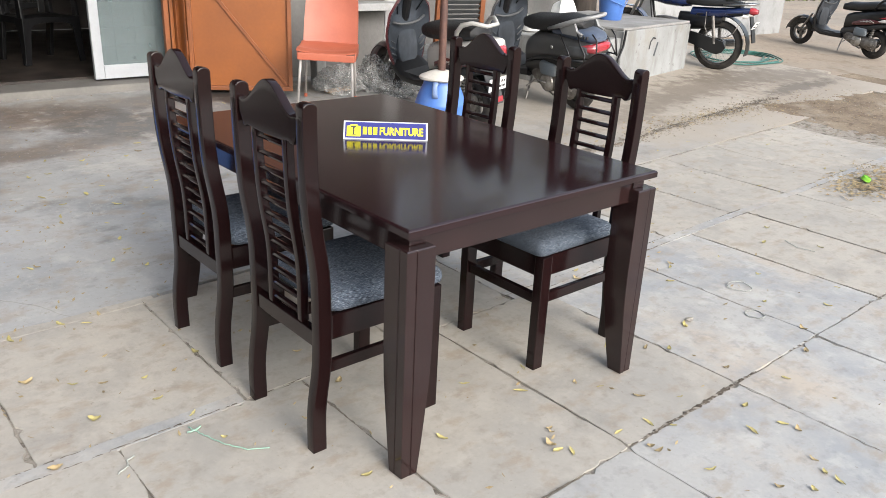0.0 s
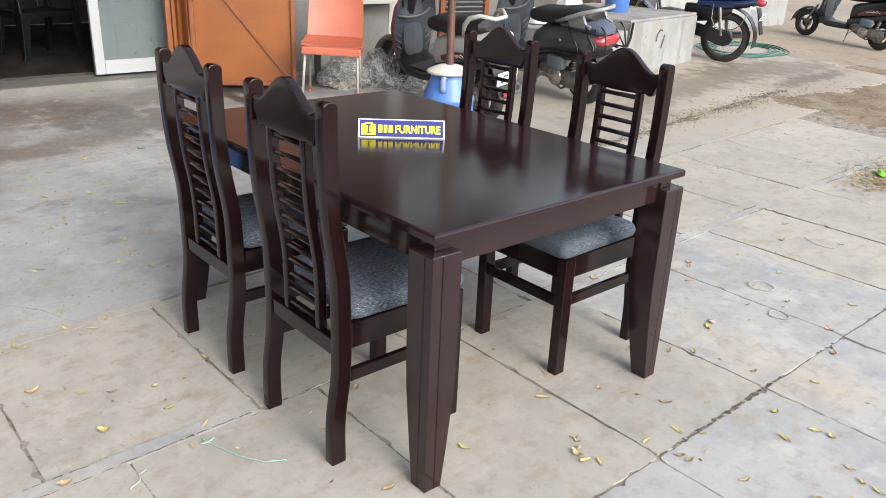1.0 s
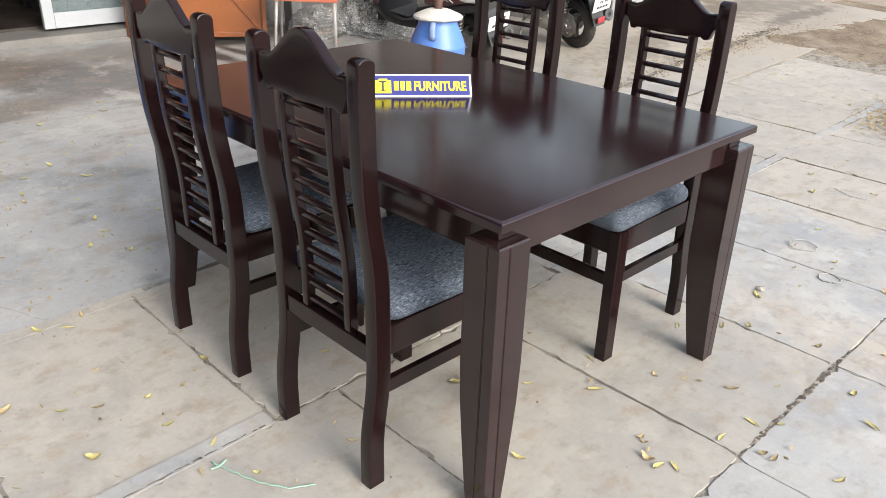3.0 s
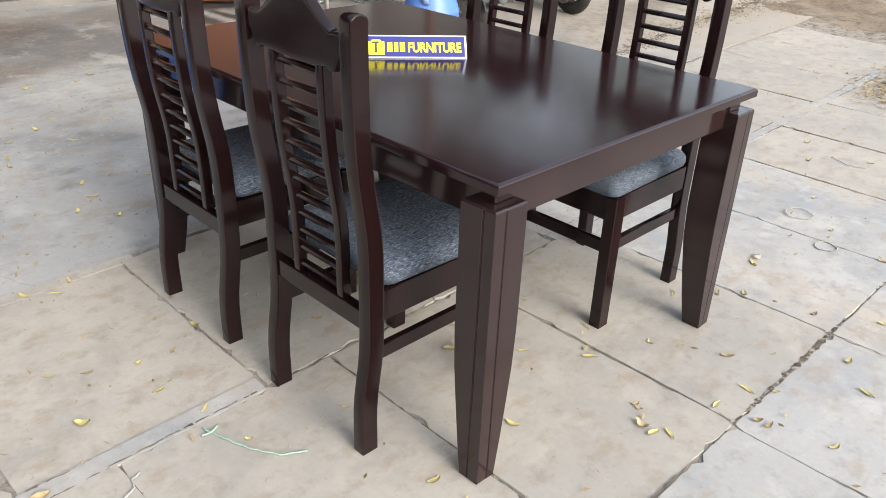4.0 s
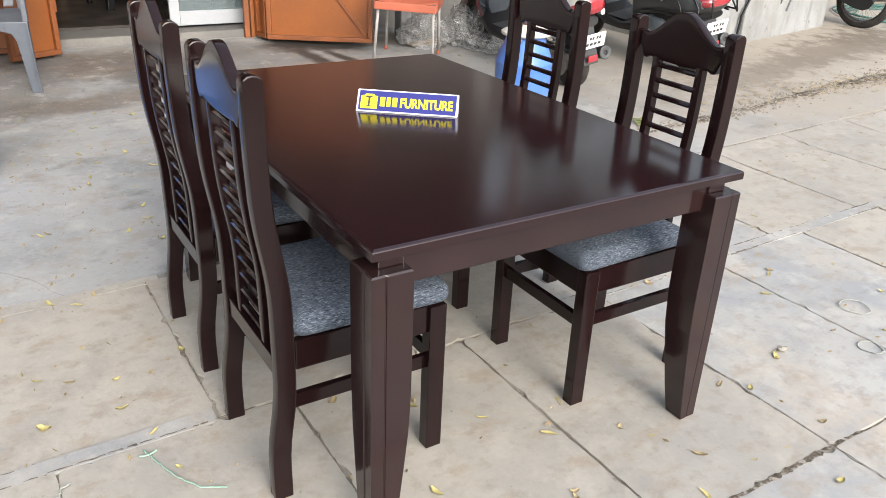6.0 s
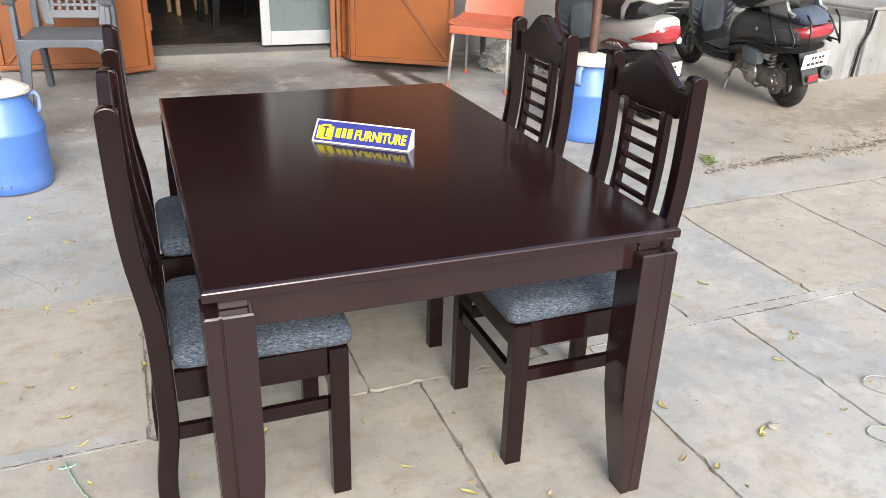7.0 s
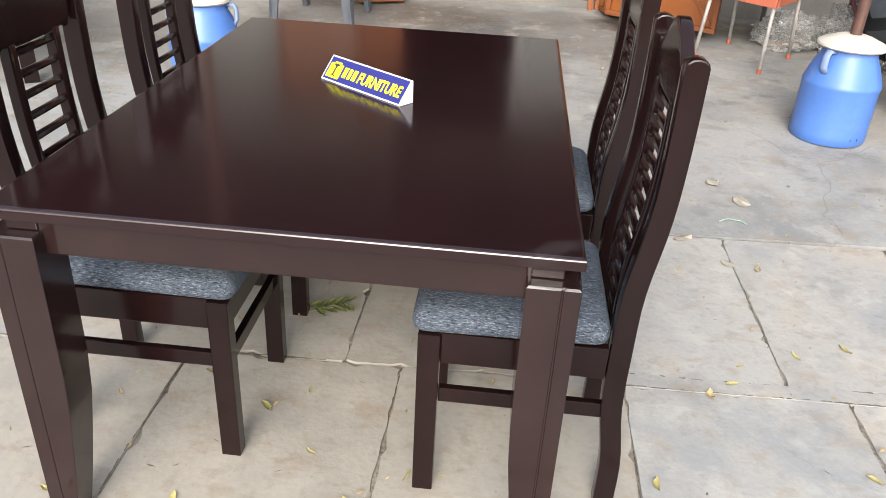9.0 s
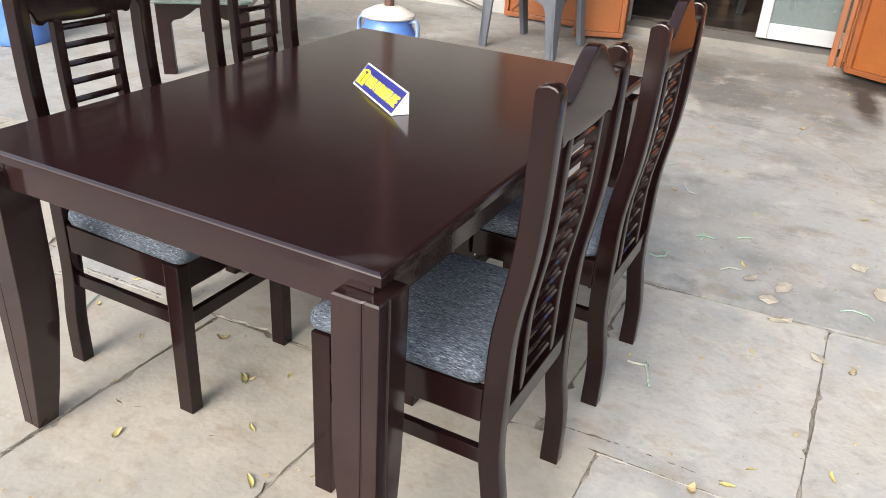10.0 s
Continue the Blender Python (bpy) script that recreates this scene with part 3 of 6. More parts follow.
# The crack in the cement, filled with soil and rubble.
bm = bmesh.new()
prev = None
for i in range(120):
    x = 2.9 + 4.0 * i / 119
    y = 2.09 + 0.115 * (x - 2.9) + 0.06 * noise.noise(Vector((x * 2.5, 4, 0))) + 0.025 * noise.noise(Vector((x * 9, 4, 0)))
    w = max(0.012 + 0.025 * noise.noise(Vector((x * 3, 9, 0))) + 0.02 * noise.noise(Vector((x * 12, 1, 0))), 0.003) * (1 + 0.5 * (x - 2.9))
    ends = [bm.verts.new((x, y - w, rise(y) + 0.004)), bm.verts.new((x, y, rise(y) - 0.001 + 0.012)), bm.verts.new((x, y + w, rise(y) + 0.004))]
    if prev:
        bm.faces.new((prev[0], ends[0], ends[1], prev[1]))
        bm.faces.new((prev[1], ends[1], ends[2], prev[2]))
    prev = ends
tagged(part("cement_crack", bm, CRACK), "jagged soil-filled crack across the cement", "crack", kind="structure")


# ---- shop front ----
def wall(name, x0, x1, y0, y1, z0, z1, mat, label):
    return tagged(part(name, box(x0, x1, y0, y1, z0, z1, 0.006, 1), mat), label, "wall", kind="structure")


# The stretch west of x -2.35 is unseen, added to darken tabletop reflections.
wall("wall_north_left", -8.0, -0.02, 5.16, 5.38, -0.1, 3.4, OFF_WHITE, "whitewashed plaster wall of the shop with grey smudges")
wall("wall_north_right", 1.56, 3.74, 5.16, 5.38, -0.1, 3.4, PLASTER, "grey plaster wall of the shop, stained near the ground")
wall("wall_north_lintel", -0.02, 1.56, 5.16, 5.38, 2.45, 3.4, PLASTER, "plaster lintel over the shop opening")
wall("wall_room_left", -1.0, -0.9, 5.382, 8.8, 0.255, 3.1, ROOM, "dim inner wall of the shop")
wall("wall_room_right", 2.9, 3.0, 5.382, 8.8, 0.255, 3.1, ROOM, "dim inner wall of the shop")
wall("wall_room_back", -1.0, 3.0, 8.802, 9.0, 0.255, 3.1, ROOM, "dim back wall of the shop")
# Unseen above scooter height; built tall to darken the tabletop's reflection.
wall("wall_yard", 3.942, 8.2, 6.6, 6.8, -0.1, 3.05, PLASTER, "grey yard wall behind the parked scooters")
wall("wall_east", 3.742, 3.94, 5.15, 9.0, -0.1, 3.4, OFF_WHITE, "white painted pilaster at the corner of the shop")
wall("wall_compound", 8.9, 12.8, 5.62, 5.85, -0.1, 1.7, WHITEWASH, "white compound wall with worn plaster")
# Unseen wall, added to darken what the west-facing chair wood reflects.
wall("wall_unseen_west", -8.2, -8.0, -26.2, 5.5, -0.1, 2.6, PLASTER, "added plain plaster wall, unseen, along the side of the yard")
# Unseen far wall, added only to close off the yard.
wall("wall_unseen_south", -8.0, 30.0, -26.2, -26.0, -0.1, 3.0, PLASTER, "added plain plaster wall, unseen, across the yard")
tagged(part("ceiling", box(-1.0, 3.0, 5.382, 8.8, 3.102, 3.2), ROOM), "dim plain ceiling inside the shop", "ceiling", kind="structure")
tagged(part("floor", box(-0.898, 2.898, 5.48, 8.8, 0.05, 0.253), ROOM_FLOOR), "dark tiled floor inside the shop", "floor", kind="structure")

bm = prism([(-0.02, 5.14), (0.3, 5.125), (0.9, 5.142), (1.3, 5.13), (1.56, 5.14), (1.56, 5.478), (-0.02, 5.478)], 0.05, 0.235, "z", 0.012, 2)
for v in bm.verts:
    v.co.z += 0.005 * noise.noise(v.co * 6) if v.co.z > 0.2 else 0
tagged(part("door_step", bm, STEP, smooth="edges"), "low worn cement step at the shop opening", "step", kind="structure")

ledge = part("wall_ledge", box(2.9, 3.74, 4.93, 5.158, 0.78, 0.85, 0.006), OFF_WHITE)
tagged(ledge, "white painted ledge on the grey wall", "ledge", kind="structure")
stub = part("white_post", box(2.66, 2.76, 4.70, 4.82, 0.1, 0.5, 0.012), WHITEWASH)
tagged(stub, "short white painted post with flaking paint", "post")
plank = part("plank", box(-0.17, 0.17, -0.035, 0.035, 0.002, 0.025, 0.003), SAWN_WOOD, at=on_yard(2.78, 4.5, 8))
tagged(plank, "short sawn wooden offcut on the cement", "plank")

# Unseen awning, assumed over the poles and widened to darken yard and reflections.
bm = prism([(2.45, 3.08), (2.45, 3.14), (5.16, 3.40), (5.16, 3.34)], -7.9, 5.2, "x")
tagged(part("unseen_awning", bm, PLASTER), "assumed plain awning roof over the yard, unseen, set on the poles", "roof", kind="structure")


def sliding_door():
    t = thing("door_1", "white aluminium sliding door with dusty frosted glass", "door", kind="structure", at=pose(0.93, 5.30, 0.255))
    part("stile", box(0.0, 0.075, 0.0, 0.04, 0.0, 2.15, 0.004), ALU, t)
    part("stile", box(0.86, 0.93, 0.0, 0.04, 0.0, 2.15, 0.004), ALU, t)
    part("bottom_rail", box(0.077, 0.858, 0.002, 0.038, 0.0, 0.11, 0.004), ALU, t)
    part("top_rail", box(0.077, 0.858, 0.002, 0.038, 2.05, 2.15, 0.004), ALU, t)
    part("pane", box(0.077, 0.858, 0.016, 0.024, 0.11, 2.05), GLASS, t)
    for k in range(4):
        part("grille_bar", box(0.2 + 0.17 * k, 0.206 + 0.17 * k, 0.05, 0.056, 0.11, 2.05), STEEL, t)
    for k in range(8):
        part("grille_bar", box(0.077, 0.858, 0.057, 0.063, 0.25 + 0.2 * k, 0.256 + 0.2 * k), STEEL, t)
    return t


sliding_door()


def shutter_leaf(width, height, m, label, brace=True):
    """A steel door leaf: sheet, angle-iron frame, mid rail and a diagonal brace. It hinges at x 0 and reaches along +x."""
    t = thing("shutter_leaf", label, "shutter", "steel shutter leaves", at=m)
    part("panel", box(0.02, width - 0.02, 0.0, 0.006, 0.04, height - 0.02), ORANGE, t)
    part("frame_rail", box(0.0, width, -0.03, 0.012, 0.02, 0.055, 0.004), ORANGE_DARK, t)
    part("frame_rail", box(0.0, width, -0.03, 0.012, height - 0.035, height, 0.004), ORANGE_DARK, t)
    part("frame_stile", box(0.0, 0.035, -0.029, 0.011, 0.056, height - 0.036, 0.004), ORANGE_DARK, t)
    part("frame_stile", box(width - 0.035, width, -0.029, 0.011, 0.056, height - 0.036, 0.004), ORANGE_DARK, t)
    if brace:
        part("mid_rail", box(0.036, width - 0.036, -0.02, -0.001, 1.0, 1.03, 0.003), ORANGE_DARK, t)
        a, b = Vector((width - 0.05, 0, 0.07)), Vector((0.06, 0, 0.99))
        d = (b - a).normalized()
        nrm = Vector((-d.z, 0, d.x)) * 0.014
        o = [a + nrm, a - nrm, b - nrm, b + nrm]
        part("brace", prism([(p.x, p.z) for p in o], -0.016, -0.001, "y", 0.002, 1), ORANGE_DARK, t)
    for z in (0.3, 1.7):
        part("hinge", moved(lathe([(0, 0), (0.014, 0), (0.014, 0.12), (0, 0.12)], 10), pose(-0.012, -0.005, z)), ORANGE_DARK, t)
    return t


shutter_leaf(0.83, 2.1, pose(1.585, 4.935, 0.165, 0, 0, -31.2), "open orange steel shutter leaf with a diagonal brace")
shutter_leaf(0.97, 2.1, pose(0.0, 5.02, 0.165, 0, 0, 176) @ Matrix.Diagonal((1, -1, 1, 1)), "orange steel shutter leaf folded back against the wall")
shutter_leaf(0.36, 2.1, pose(0.06, 4.90, 0.165, 0, 0, 206) @ Matrix.Diagonal((1, -1, 1, 1)), "narrow orange steel shutter leaf standing ajar", brace=False)

shutter_leaf(0.16, 2.1, pose(1.566, 5.10, 0.165, 0, 0, -80), "narrow orange steel shutter leaf folded beside the jamb", brace=False)

jamb = thing("door_jamb", "orange steel door jamb with a dark gap beside it", "door frame", kind="structure")
part("post", box(1.455, 1.495, 5.09, 5.135, 0.17, 2.4, 0.004), ORANGE_DARK, jamb)
part("post", box(1.51, 1.54, 5.10, 5.14, 0.17, 2.4, 0.004), ORANGE, jamb)
part("post", box(-0.02, 0.02, 5.09, 5.13, 0.17, 2.4, 0.004), ORANGE_DARK, jamb)
part("pipe", tube([(1.57, 5.1, 0.15), (1.57, 5.1, 2.4)], 0.012), CHROME, jamb)

bar = tube([(-1.08, 5.05, 0.185), (-1.6, 5.12, 0.30), (-2.1, 5.135, 0.40)], 0.016, 8)
tagged(part("pipe", bar, STEEL, smooth=True), "grey metal pipe leaning on the white wall", "pipe")


# ---- dining table ----
TX, TY = 1.057, 1.54


def table_leg():
    """Square leg, outer corner at 0, 0: a groove on either side of the corner, and inner sides that taper towards the floor."""
    def ring(z):
        w = bent([(0, 0.057), (0.1, 0.070), (0.2, 0.081), (0.3, 0.091), (0.4, 0.0955), (0.71, 0.096)], z)
        c, k, g, r = 0.031, 0.005, 0.0032, 0.001
        return [(r, r), (c, r), (c + 0.001, g), (c + k - 0.001, g), (c + k, 0), (w, 0), (w, w * 0.5), (w, w), (w * 0.5, w), (0, w), (0, c + k), (g, c + k - 0.001), (g, c + 0.001), (r, c)]
    bm = bmesh.new()
    zs = [0.0, 0.004, 0.06, 0.1, 0.15, 0.2, 0.25, 0.3, 0.35, 0.4, 0.55, 0.699, 0.703]
    rings = []
    for i, z in enumerate(zs):
        s = 0.003 if i in (0, len(zs) - 1) else 0
        rings.append([bm.verts.new((x + (s if x < 0.02 else -s), y + (s if y < 0.02 else -s), z)) for x, y in ring(z)])
    for a, b in zip(rings, rings[1:]):
        for j in range(len(a)):
            k = (j + 1) % len(a)
            bm.faces.new((a[j], a[k], b[k], b[j]))
    bm.faces.new(rings[0][::-1])
    bm.faces.new(rings[-1])
    bmesh.ops.recalc_face_normals(bm, faces=bm.faces)
    bmesh.ops.bevel(bm, geom=[e for e in bm.edges if e.calc_face_angle(0) > 1.0], offset=0.0012, segments=2, profile=0.6, affect="EDGES")
    return bm


def dining_table():
    t = thing("dining_table", "dark brown varnished wooden dining table with square tapering legs", "table")
    edge = [(0.0, 0.0), (TX, 0.0), (TX, TY), (0.0, TY)]
    bm = bmesh.new()
    levels = [(0.7355, 0.003), (0.7375, 0.0), (0.752, 0.0), (0.7545, 0.0005), (0.7568, 0.0018), (0.7584, 0.0036), (0.7595, 0.006), (0.760, 0.009)]
    rings = []
    for z, s in levels:
        rings.append([bm.verts.new((s if x == 0 else x - s, s if y == 0 else y - s, z)) for x, y in edge])
    for a, b in zip(rings, rings[1:]):
        for j in range(4):
            bm.faces.new((a[j], a[(j + 1) % 4], b[(j + 1) % 4], b[j]))
    bm.faces.new(rings[0][::-1])
    bm.faces.new(rings[-1])
    part("tabletop", bm, WOOD, t, "glossy dark wooden tabletop")
    i, w = 0.034, 0.022
    for name, b in (("apron_rail", (0.085, TX - 0.085, i, i + w)), ("apron_rail", (0.085, TX - 0.085, TY - i - w, TY - i)),
                    ("apron_rail", (i, i + w, 0.085, TY - 0.085)), ("apron_rail", (TX - i - w, TX - i, 0.085, TY - 0.085))):
        part(name, box(*b, 0.655, 0.7345, 0.003), WOOD_LIT_SIDES, t)
    for sx, sy, ox, oy in ((1, 1, -0.002, 0.0), (-1, 1, TX, -0.004), (1, -1, -0.002, TY), (-1, -1, TX, TY)):
        leg = part("leg", moved(table_leg(), Matrix.Translation((ox, oy, 0)) @ Matrix.Diagonal((sx, sy, 1, 1))), WOOD_LIT_SIDES, t)
        part("neck_block", moved(box(0.031, 0.088, 0.031, 0.088, 0.7035, 0.7355, 0.002), Matrix.Translation((ox, oy, 0)) @ Matrix.Diagonal((sx, sy, 1, 1))), WOOD_LIT_SIDES, leg)
    return t


dining_table()

# ---- dining chairs ----
LEAN_BACK = [(0, -0.008), (0.06, -0.008), (0.10, -0.009), (0.155, -0.006), (0.19, -0.001), (0.23, 0.006), (0.27, 0.012), (0.34, 0.015), (0.42, 0.014), (0.50, 0.014), (0.57, 0.012), (0.63, 0.004), (0.70, -0.008), (0.77, -0.015), (0.83, -0.018), (0.90, -0.020), (0.97, -0.021), (1.05, -0.021)]


def lean(z):
    return sum(bent(LEAN_BACK, z + d) for d in (-0.03, -0.015, 0, 0.015, 0.03)) / 5


def curved_bar(z0, z1, y0, y1, front, depth, round_top=False, step=0.04):
    """An upright bar that follows the bend of the chair's back."""
    k = max(int((z1 - z0) / step), 2)
    zs = [z0 + (z1 - z0) * i / k for i in range(k + 1)]
    back = [(lean(z) + front, z) for z in zs]
    fore = [(lean(z) + front + (depth(z) if callable(depth) else depth), z) for z in zs]
    if round_top:
        (xb, zt), (xf, _) = back[-1], fore[-1]
        r = (xf - xb) / 2
        cap = [(xb + r + r * math.cos(a), zt + 0.72 * r * math.sin(a)) for a in (math.pi * q / 6 for q in range(5, 0, -1))]
        outline = back + cap + fore[::-1]
    else:
        outline = back + fore[::-1]
    return prism(outline, y0, y1, "y", 0.0035, 2)


def crest():
    """The camel-backed top rail."""
    def top(y):
        a = abs(y) / 0.163
        if a > 0.82:
            return 1.006 + 0.004 * math.sin((a - 0.82) / 0.18 * math.pi)
        s = 0.5 + 0.5 * math.cos(math.pi * min(a / 0.82, 1))
        return 1.006 + 0.075 * s ** 0.85
    def bottom(y):
        a = abs(y) / 0.163
        if a > 0.86:
            return 0.952 + 0.016 * (a - 0.86) / 0.14
        return 0.930 + 0.012 * a ** 2 - (0.008 if a > 0.7 else 0)
    n, m = 26, 5
    bm = bmesh.new()
    def skin(x):
        grid = []
        for i in range(n + 1):
            y = -0.163 + 0.326 * i / n
            lo, hi = bottom(y), top(y)
            grid.append([bm.verts.new((x + lean(lo + (hi - lo) * j / m) + 0.006, y, lo + (hi - lo) * j / m)) for j in range(m + 1)])
        for i in range(n):
            for j in range(m):
                bm.faces.new((grid[i][j], grid[i + 1][j], grid[i + 1][j + 1], grid[i][j + 1]))
        return [g[0] for g in grid] + grid[-1][1:] + [g[-1] for g in grid[-2::-1]] + grid[0][-2:0:-1]
    a, b = skin(0.0), skin(0.026)
    for i in range(len(a)):
        k = (i + 1) % len(a)
        bm.faces.new((a[i], a[k], b[k], b[i]))
    bmesh.ops.recalc_face_normals(bm, faces=bm.faces)
    bmesh.ops.bevel(bm, geom=[e for e in bm.edges if e.calc_face_angle(0) > 0.9], offset=0.005, segments=3, profile=0.6, affect="EDGES")
    return bm


def cushion():
    bm = bmesh.new()
    n = 14
    rows = []
    for level, (inset, z) in enumerate(((0.014, 0.441), (0.003, 0.448), (0.0, 0.462), (0.002, 0.478), (0.010, 0.490), (0.024, 0.497), (0.06, 0.502), (0.13, 0.505))):
        hw, u0, u1 = 0.203 - inset, 0.062 + inset, 0.477 - inset
        r = 0.03
        pts = []
        for cx, cy, a0 in ((u1 - r, hw - r, 0), (u0 + r, hw - r, 90), (u0 + r, -hw + r, 180), (u1 - r, -hw + r, 270)):
            for q in range(6):
                a = radians(a0 + 18 * q)
                pts.append((cx + r * math.cos(a), cy + r * math.sin(a)))
        rows.append([bm.verts.new((x, y * (0.99 + 0.05 * (x - 0.06) / 0.42), z + 0.0015 * noise.noise(Vector((x * 20, y * 20, level))))) for x, y in pts])
    for a, b in zip(rows, rows[1:]):
        for j in range(len(a)):
            k = (j + 1) % len(a)
            bm.faces.new((a[j], a[k], b[k], b[j]))
    bm.faces.new(rows[0][::-1])
    bm.faces.new(rows[-1])
    return bm


def dining_chair():
    """Faces +x; the foot of the back posts is at x 0."""
    t = thing("dining_chair", "dark brown wooden dining chair with ladder back and grey fabric seat", "chair", "chairs round the table")
    for s in (-1, 1):
        y = s * 0.2
        part("back_post", curved_bar(0.0, 1.034, min(y, y - s * 0.036), max(y, y - s * 0.036), 0.0, lambda z: bent([(0, 0.047), (0.3, 0.046), (0.55, 0.046), (0.8, 0.043), (1.03, 0.044)], z), True), WOOD_CHAIR, t, smooth="edges")
        y = s * 0.209
        lo, hi = min(y, y - s * 0.039), max(y, y - s * 0.039)
        bm = box(0.4135, 0.4615, lo, hi, 0.0, 0.4395, 0.003)
        for v in bm.verts:
            if v.co.z < 0.05:
                v.co.x = 0.4375 + (v.co.x - 0.4375) * 0.98
                v.co.y = (lo + hi) / 2 + (v.co.y - (lo + hi) / 2) * 0.97
        part("front_leg", bm, WOOD_CHAIR, t)
        part("side_rail", box(0.062, 0.4132, s * 0.186 - 0.011, s * 0.186 + 0.011, 0.362, 0.4395, 0.003), WOOD_CHAIR, t)
        part("side_stretcher", box(0.052, 0.4132, s * 0.181 - 0.009, s * 0.181 + 0.009, 0.252, 0.29, 0.003), WOOD_CHAIR, t)
        part("splat_stile", curved_bar(0.388, 0.94, s * 0.085 - 0.0115, s * 0.085 + 0.0115, 0.008, 0.026), WOOD_CHAIR, t, smooth="edges")
    part("front_rail", box(0.432, 0.454, -0.1698, 0.1698, 0.362, 0.4395, 0.003), WOOD_CHAIR, t)
    part("front_stretcher", box(0.434, 0.452, -0.1698, 0.1698, 0.255, 0.293, 0.003), WOOD_CHAIR, t)
    part("back_rail", box(0.020, 0.048, -0.1635, 0.1635, 0.338, 0.387, 0.003), WOOD_CHAIR, t)
    part("crest_rail", crest(), WOOD_CHAIR, t, smooth="edges")
    for i in range(12):
        z = 0.412 + 0.0458 * i
        x = lean(z) + 0.021
        bm = tube([(x, -0.0734, z), (x, -0.066, z), (x, 0.066, z), (x, 0.0734, z)], [0.0055, 0.0085, 0.0085, 0.0055], 8)
        for v in bm.verts:
            v.co.x = x + (v.co.x - x) * 1.25
        part("rung", bm, WOOD_CHAIR, t, smooth="edges")
    part("seat", cushion(), FABRIC, t, "padded seat in grey flecked woven fabric", smooth=True)
    return t


chair = dining_chair()
chair.matrix_basis = pose(-0.126, 0.454, 0)
copy_thing(chair, pose(-0.120, 1.079, 0))
copy_thing(chair, pose(1.221, 0.412, 0, 0, 0, 180))
copy_thing(chair, pose(1.232, 1.055, 0, 0, 0, 180))


# ---- name sign on the table ----
def flat_text(text, size, mat, parent, m, name="lettering", bold=0.0):
    cu = bpy.data.curves.new(name, "FONT")
    cu.body, cu.size, cu.extrude, cu.offset = text, size, 0.0004, bold
    tmp = bpy.data.objects.new(name, cu)
    scene.collection.objects.link(tmp)
    me = bpy.data.meshes.new_from_object(tmp.evaluated_get(bpy.context.evaluated_depsgraph_get()))
    bpy.data.objects.remove(tmp)
    me.materials.clear()
    me.materials.append(mat)
    ob = new(name, me)
    ob.parent = parent
    xs = [v.co.x for v in me.vertices]
    ob.matrix_basis = m
    return ob, min(xs), max(xs)


def name_sign():
    """A tent-shaped printed sign. Its front lies along x, from 0 to 0.302, and leans back to +y."""
    t = thing("table_sign", "blue and yellow printed tent sign with white edges on the table", "sign")
    h, d, w = 0.057, 0.047, 0.305
    part("body", prism([(0.0, 0.0), (d + 0.001, 0.0), (d, h)], 0, w, "x", 0.0008, 1), SIGN_WHITE, t)
    slope = math.degrees(math.atan2(h, d))
    n = math.hypot(h, d)
    face = pose(0, 0, 0, slope, 0, 0)
    face = Matrix.Translation((0, -0.0006, 0.0003)) @ face
    part("blue_field", box(0.006, w - 0.006, 0.005, n - 0.005, 0.0, 0.0006), SIGN_BLUE, t, at=face)
    icon = prism([(0.012, 0.011), (0.062, 0.011), (0.062, 0.052), (0.052, 0.053), (0.05, 0.058), (0.026, 0.058), (0.022, 0.053), (0.012, 0.052)], 0.0006, 0.0012, "z")
    part("emblem", icon, SIGN_YELLOW, t, at=face)
    mark = prism([(0.030, 0.017), (0.046, 0.017), (0.046, 0.020), (0.040, 0.020), (0.040, 0.045), (0.048, 0.048), (0.044, 0.052), (0.028, 0.052), (0.024, 0.048), (0.034, 0.045), (0.034, 0.020), (0.030, 0.020)], 0.0012, 0.0016, "z")
    part("emblem_mark", mark, INK, t, at=face)
    for x0, x1 in ((0.070, 0.085), (0.090, 0.102), (0.107, 0.122)):
        part("name_bar", box(x0, x1, 0.020, 0.050, 0.0006, 0.0012, 0.0002, 1), SIGN_YELLOW, t, at=face)
    ob, lo, hi = flat_text("FURNITURE", 0.042, SIGN_YELLOW, t, Matrix.Identity(4), bold=0.0014)
    k = 0.158 / (hi - lo)
    ob.matrix_basis = face @ Matrix.Translation((0.131 - lo * k, 0.020, 0.0009)) @ Matrix.Diagonal((k, 1.0, 1, 1))
    t.matrix_basis = pose(0.398, 0.891, 0.7605, 0, 0, -37.6)
    return t


name_sign()


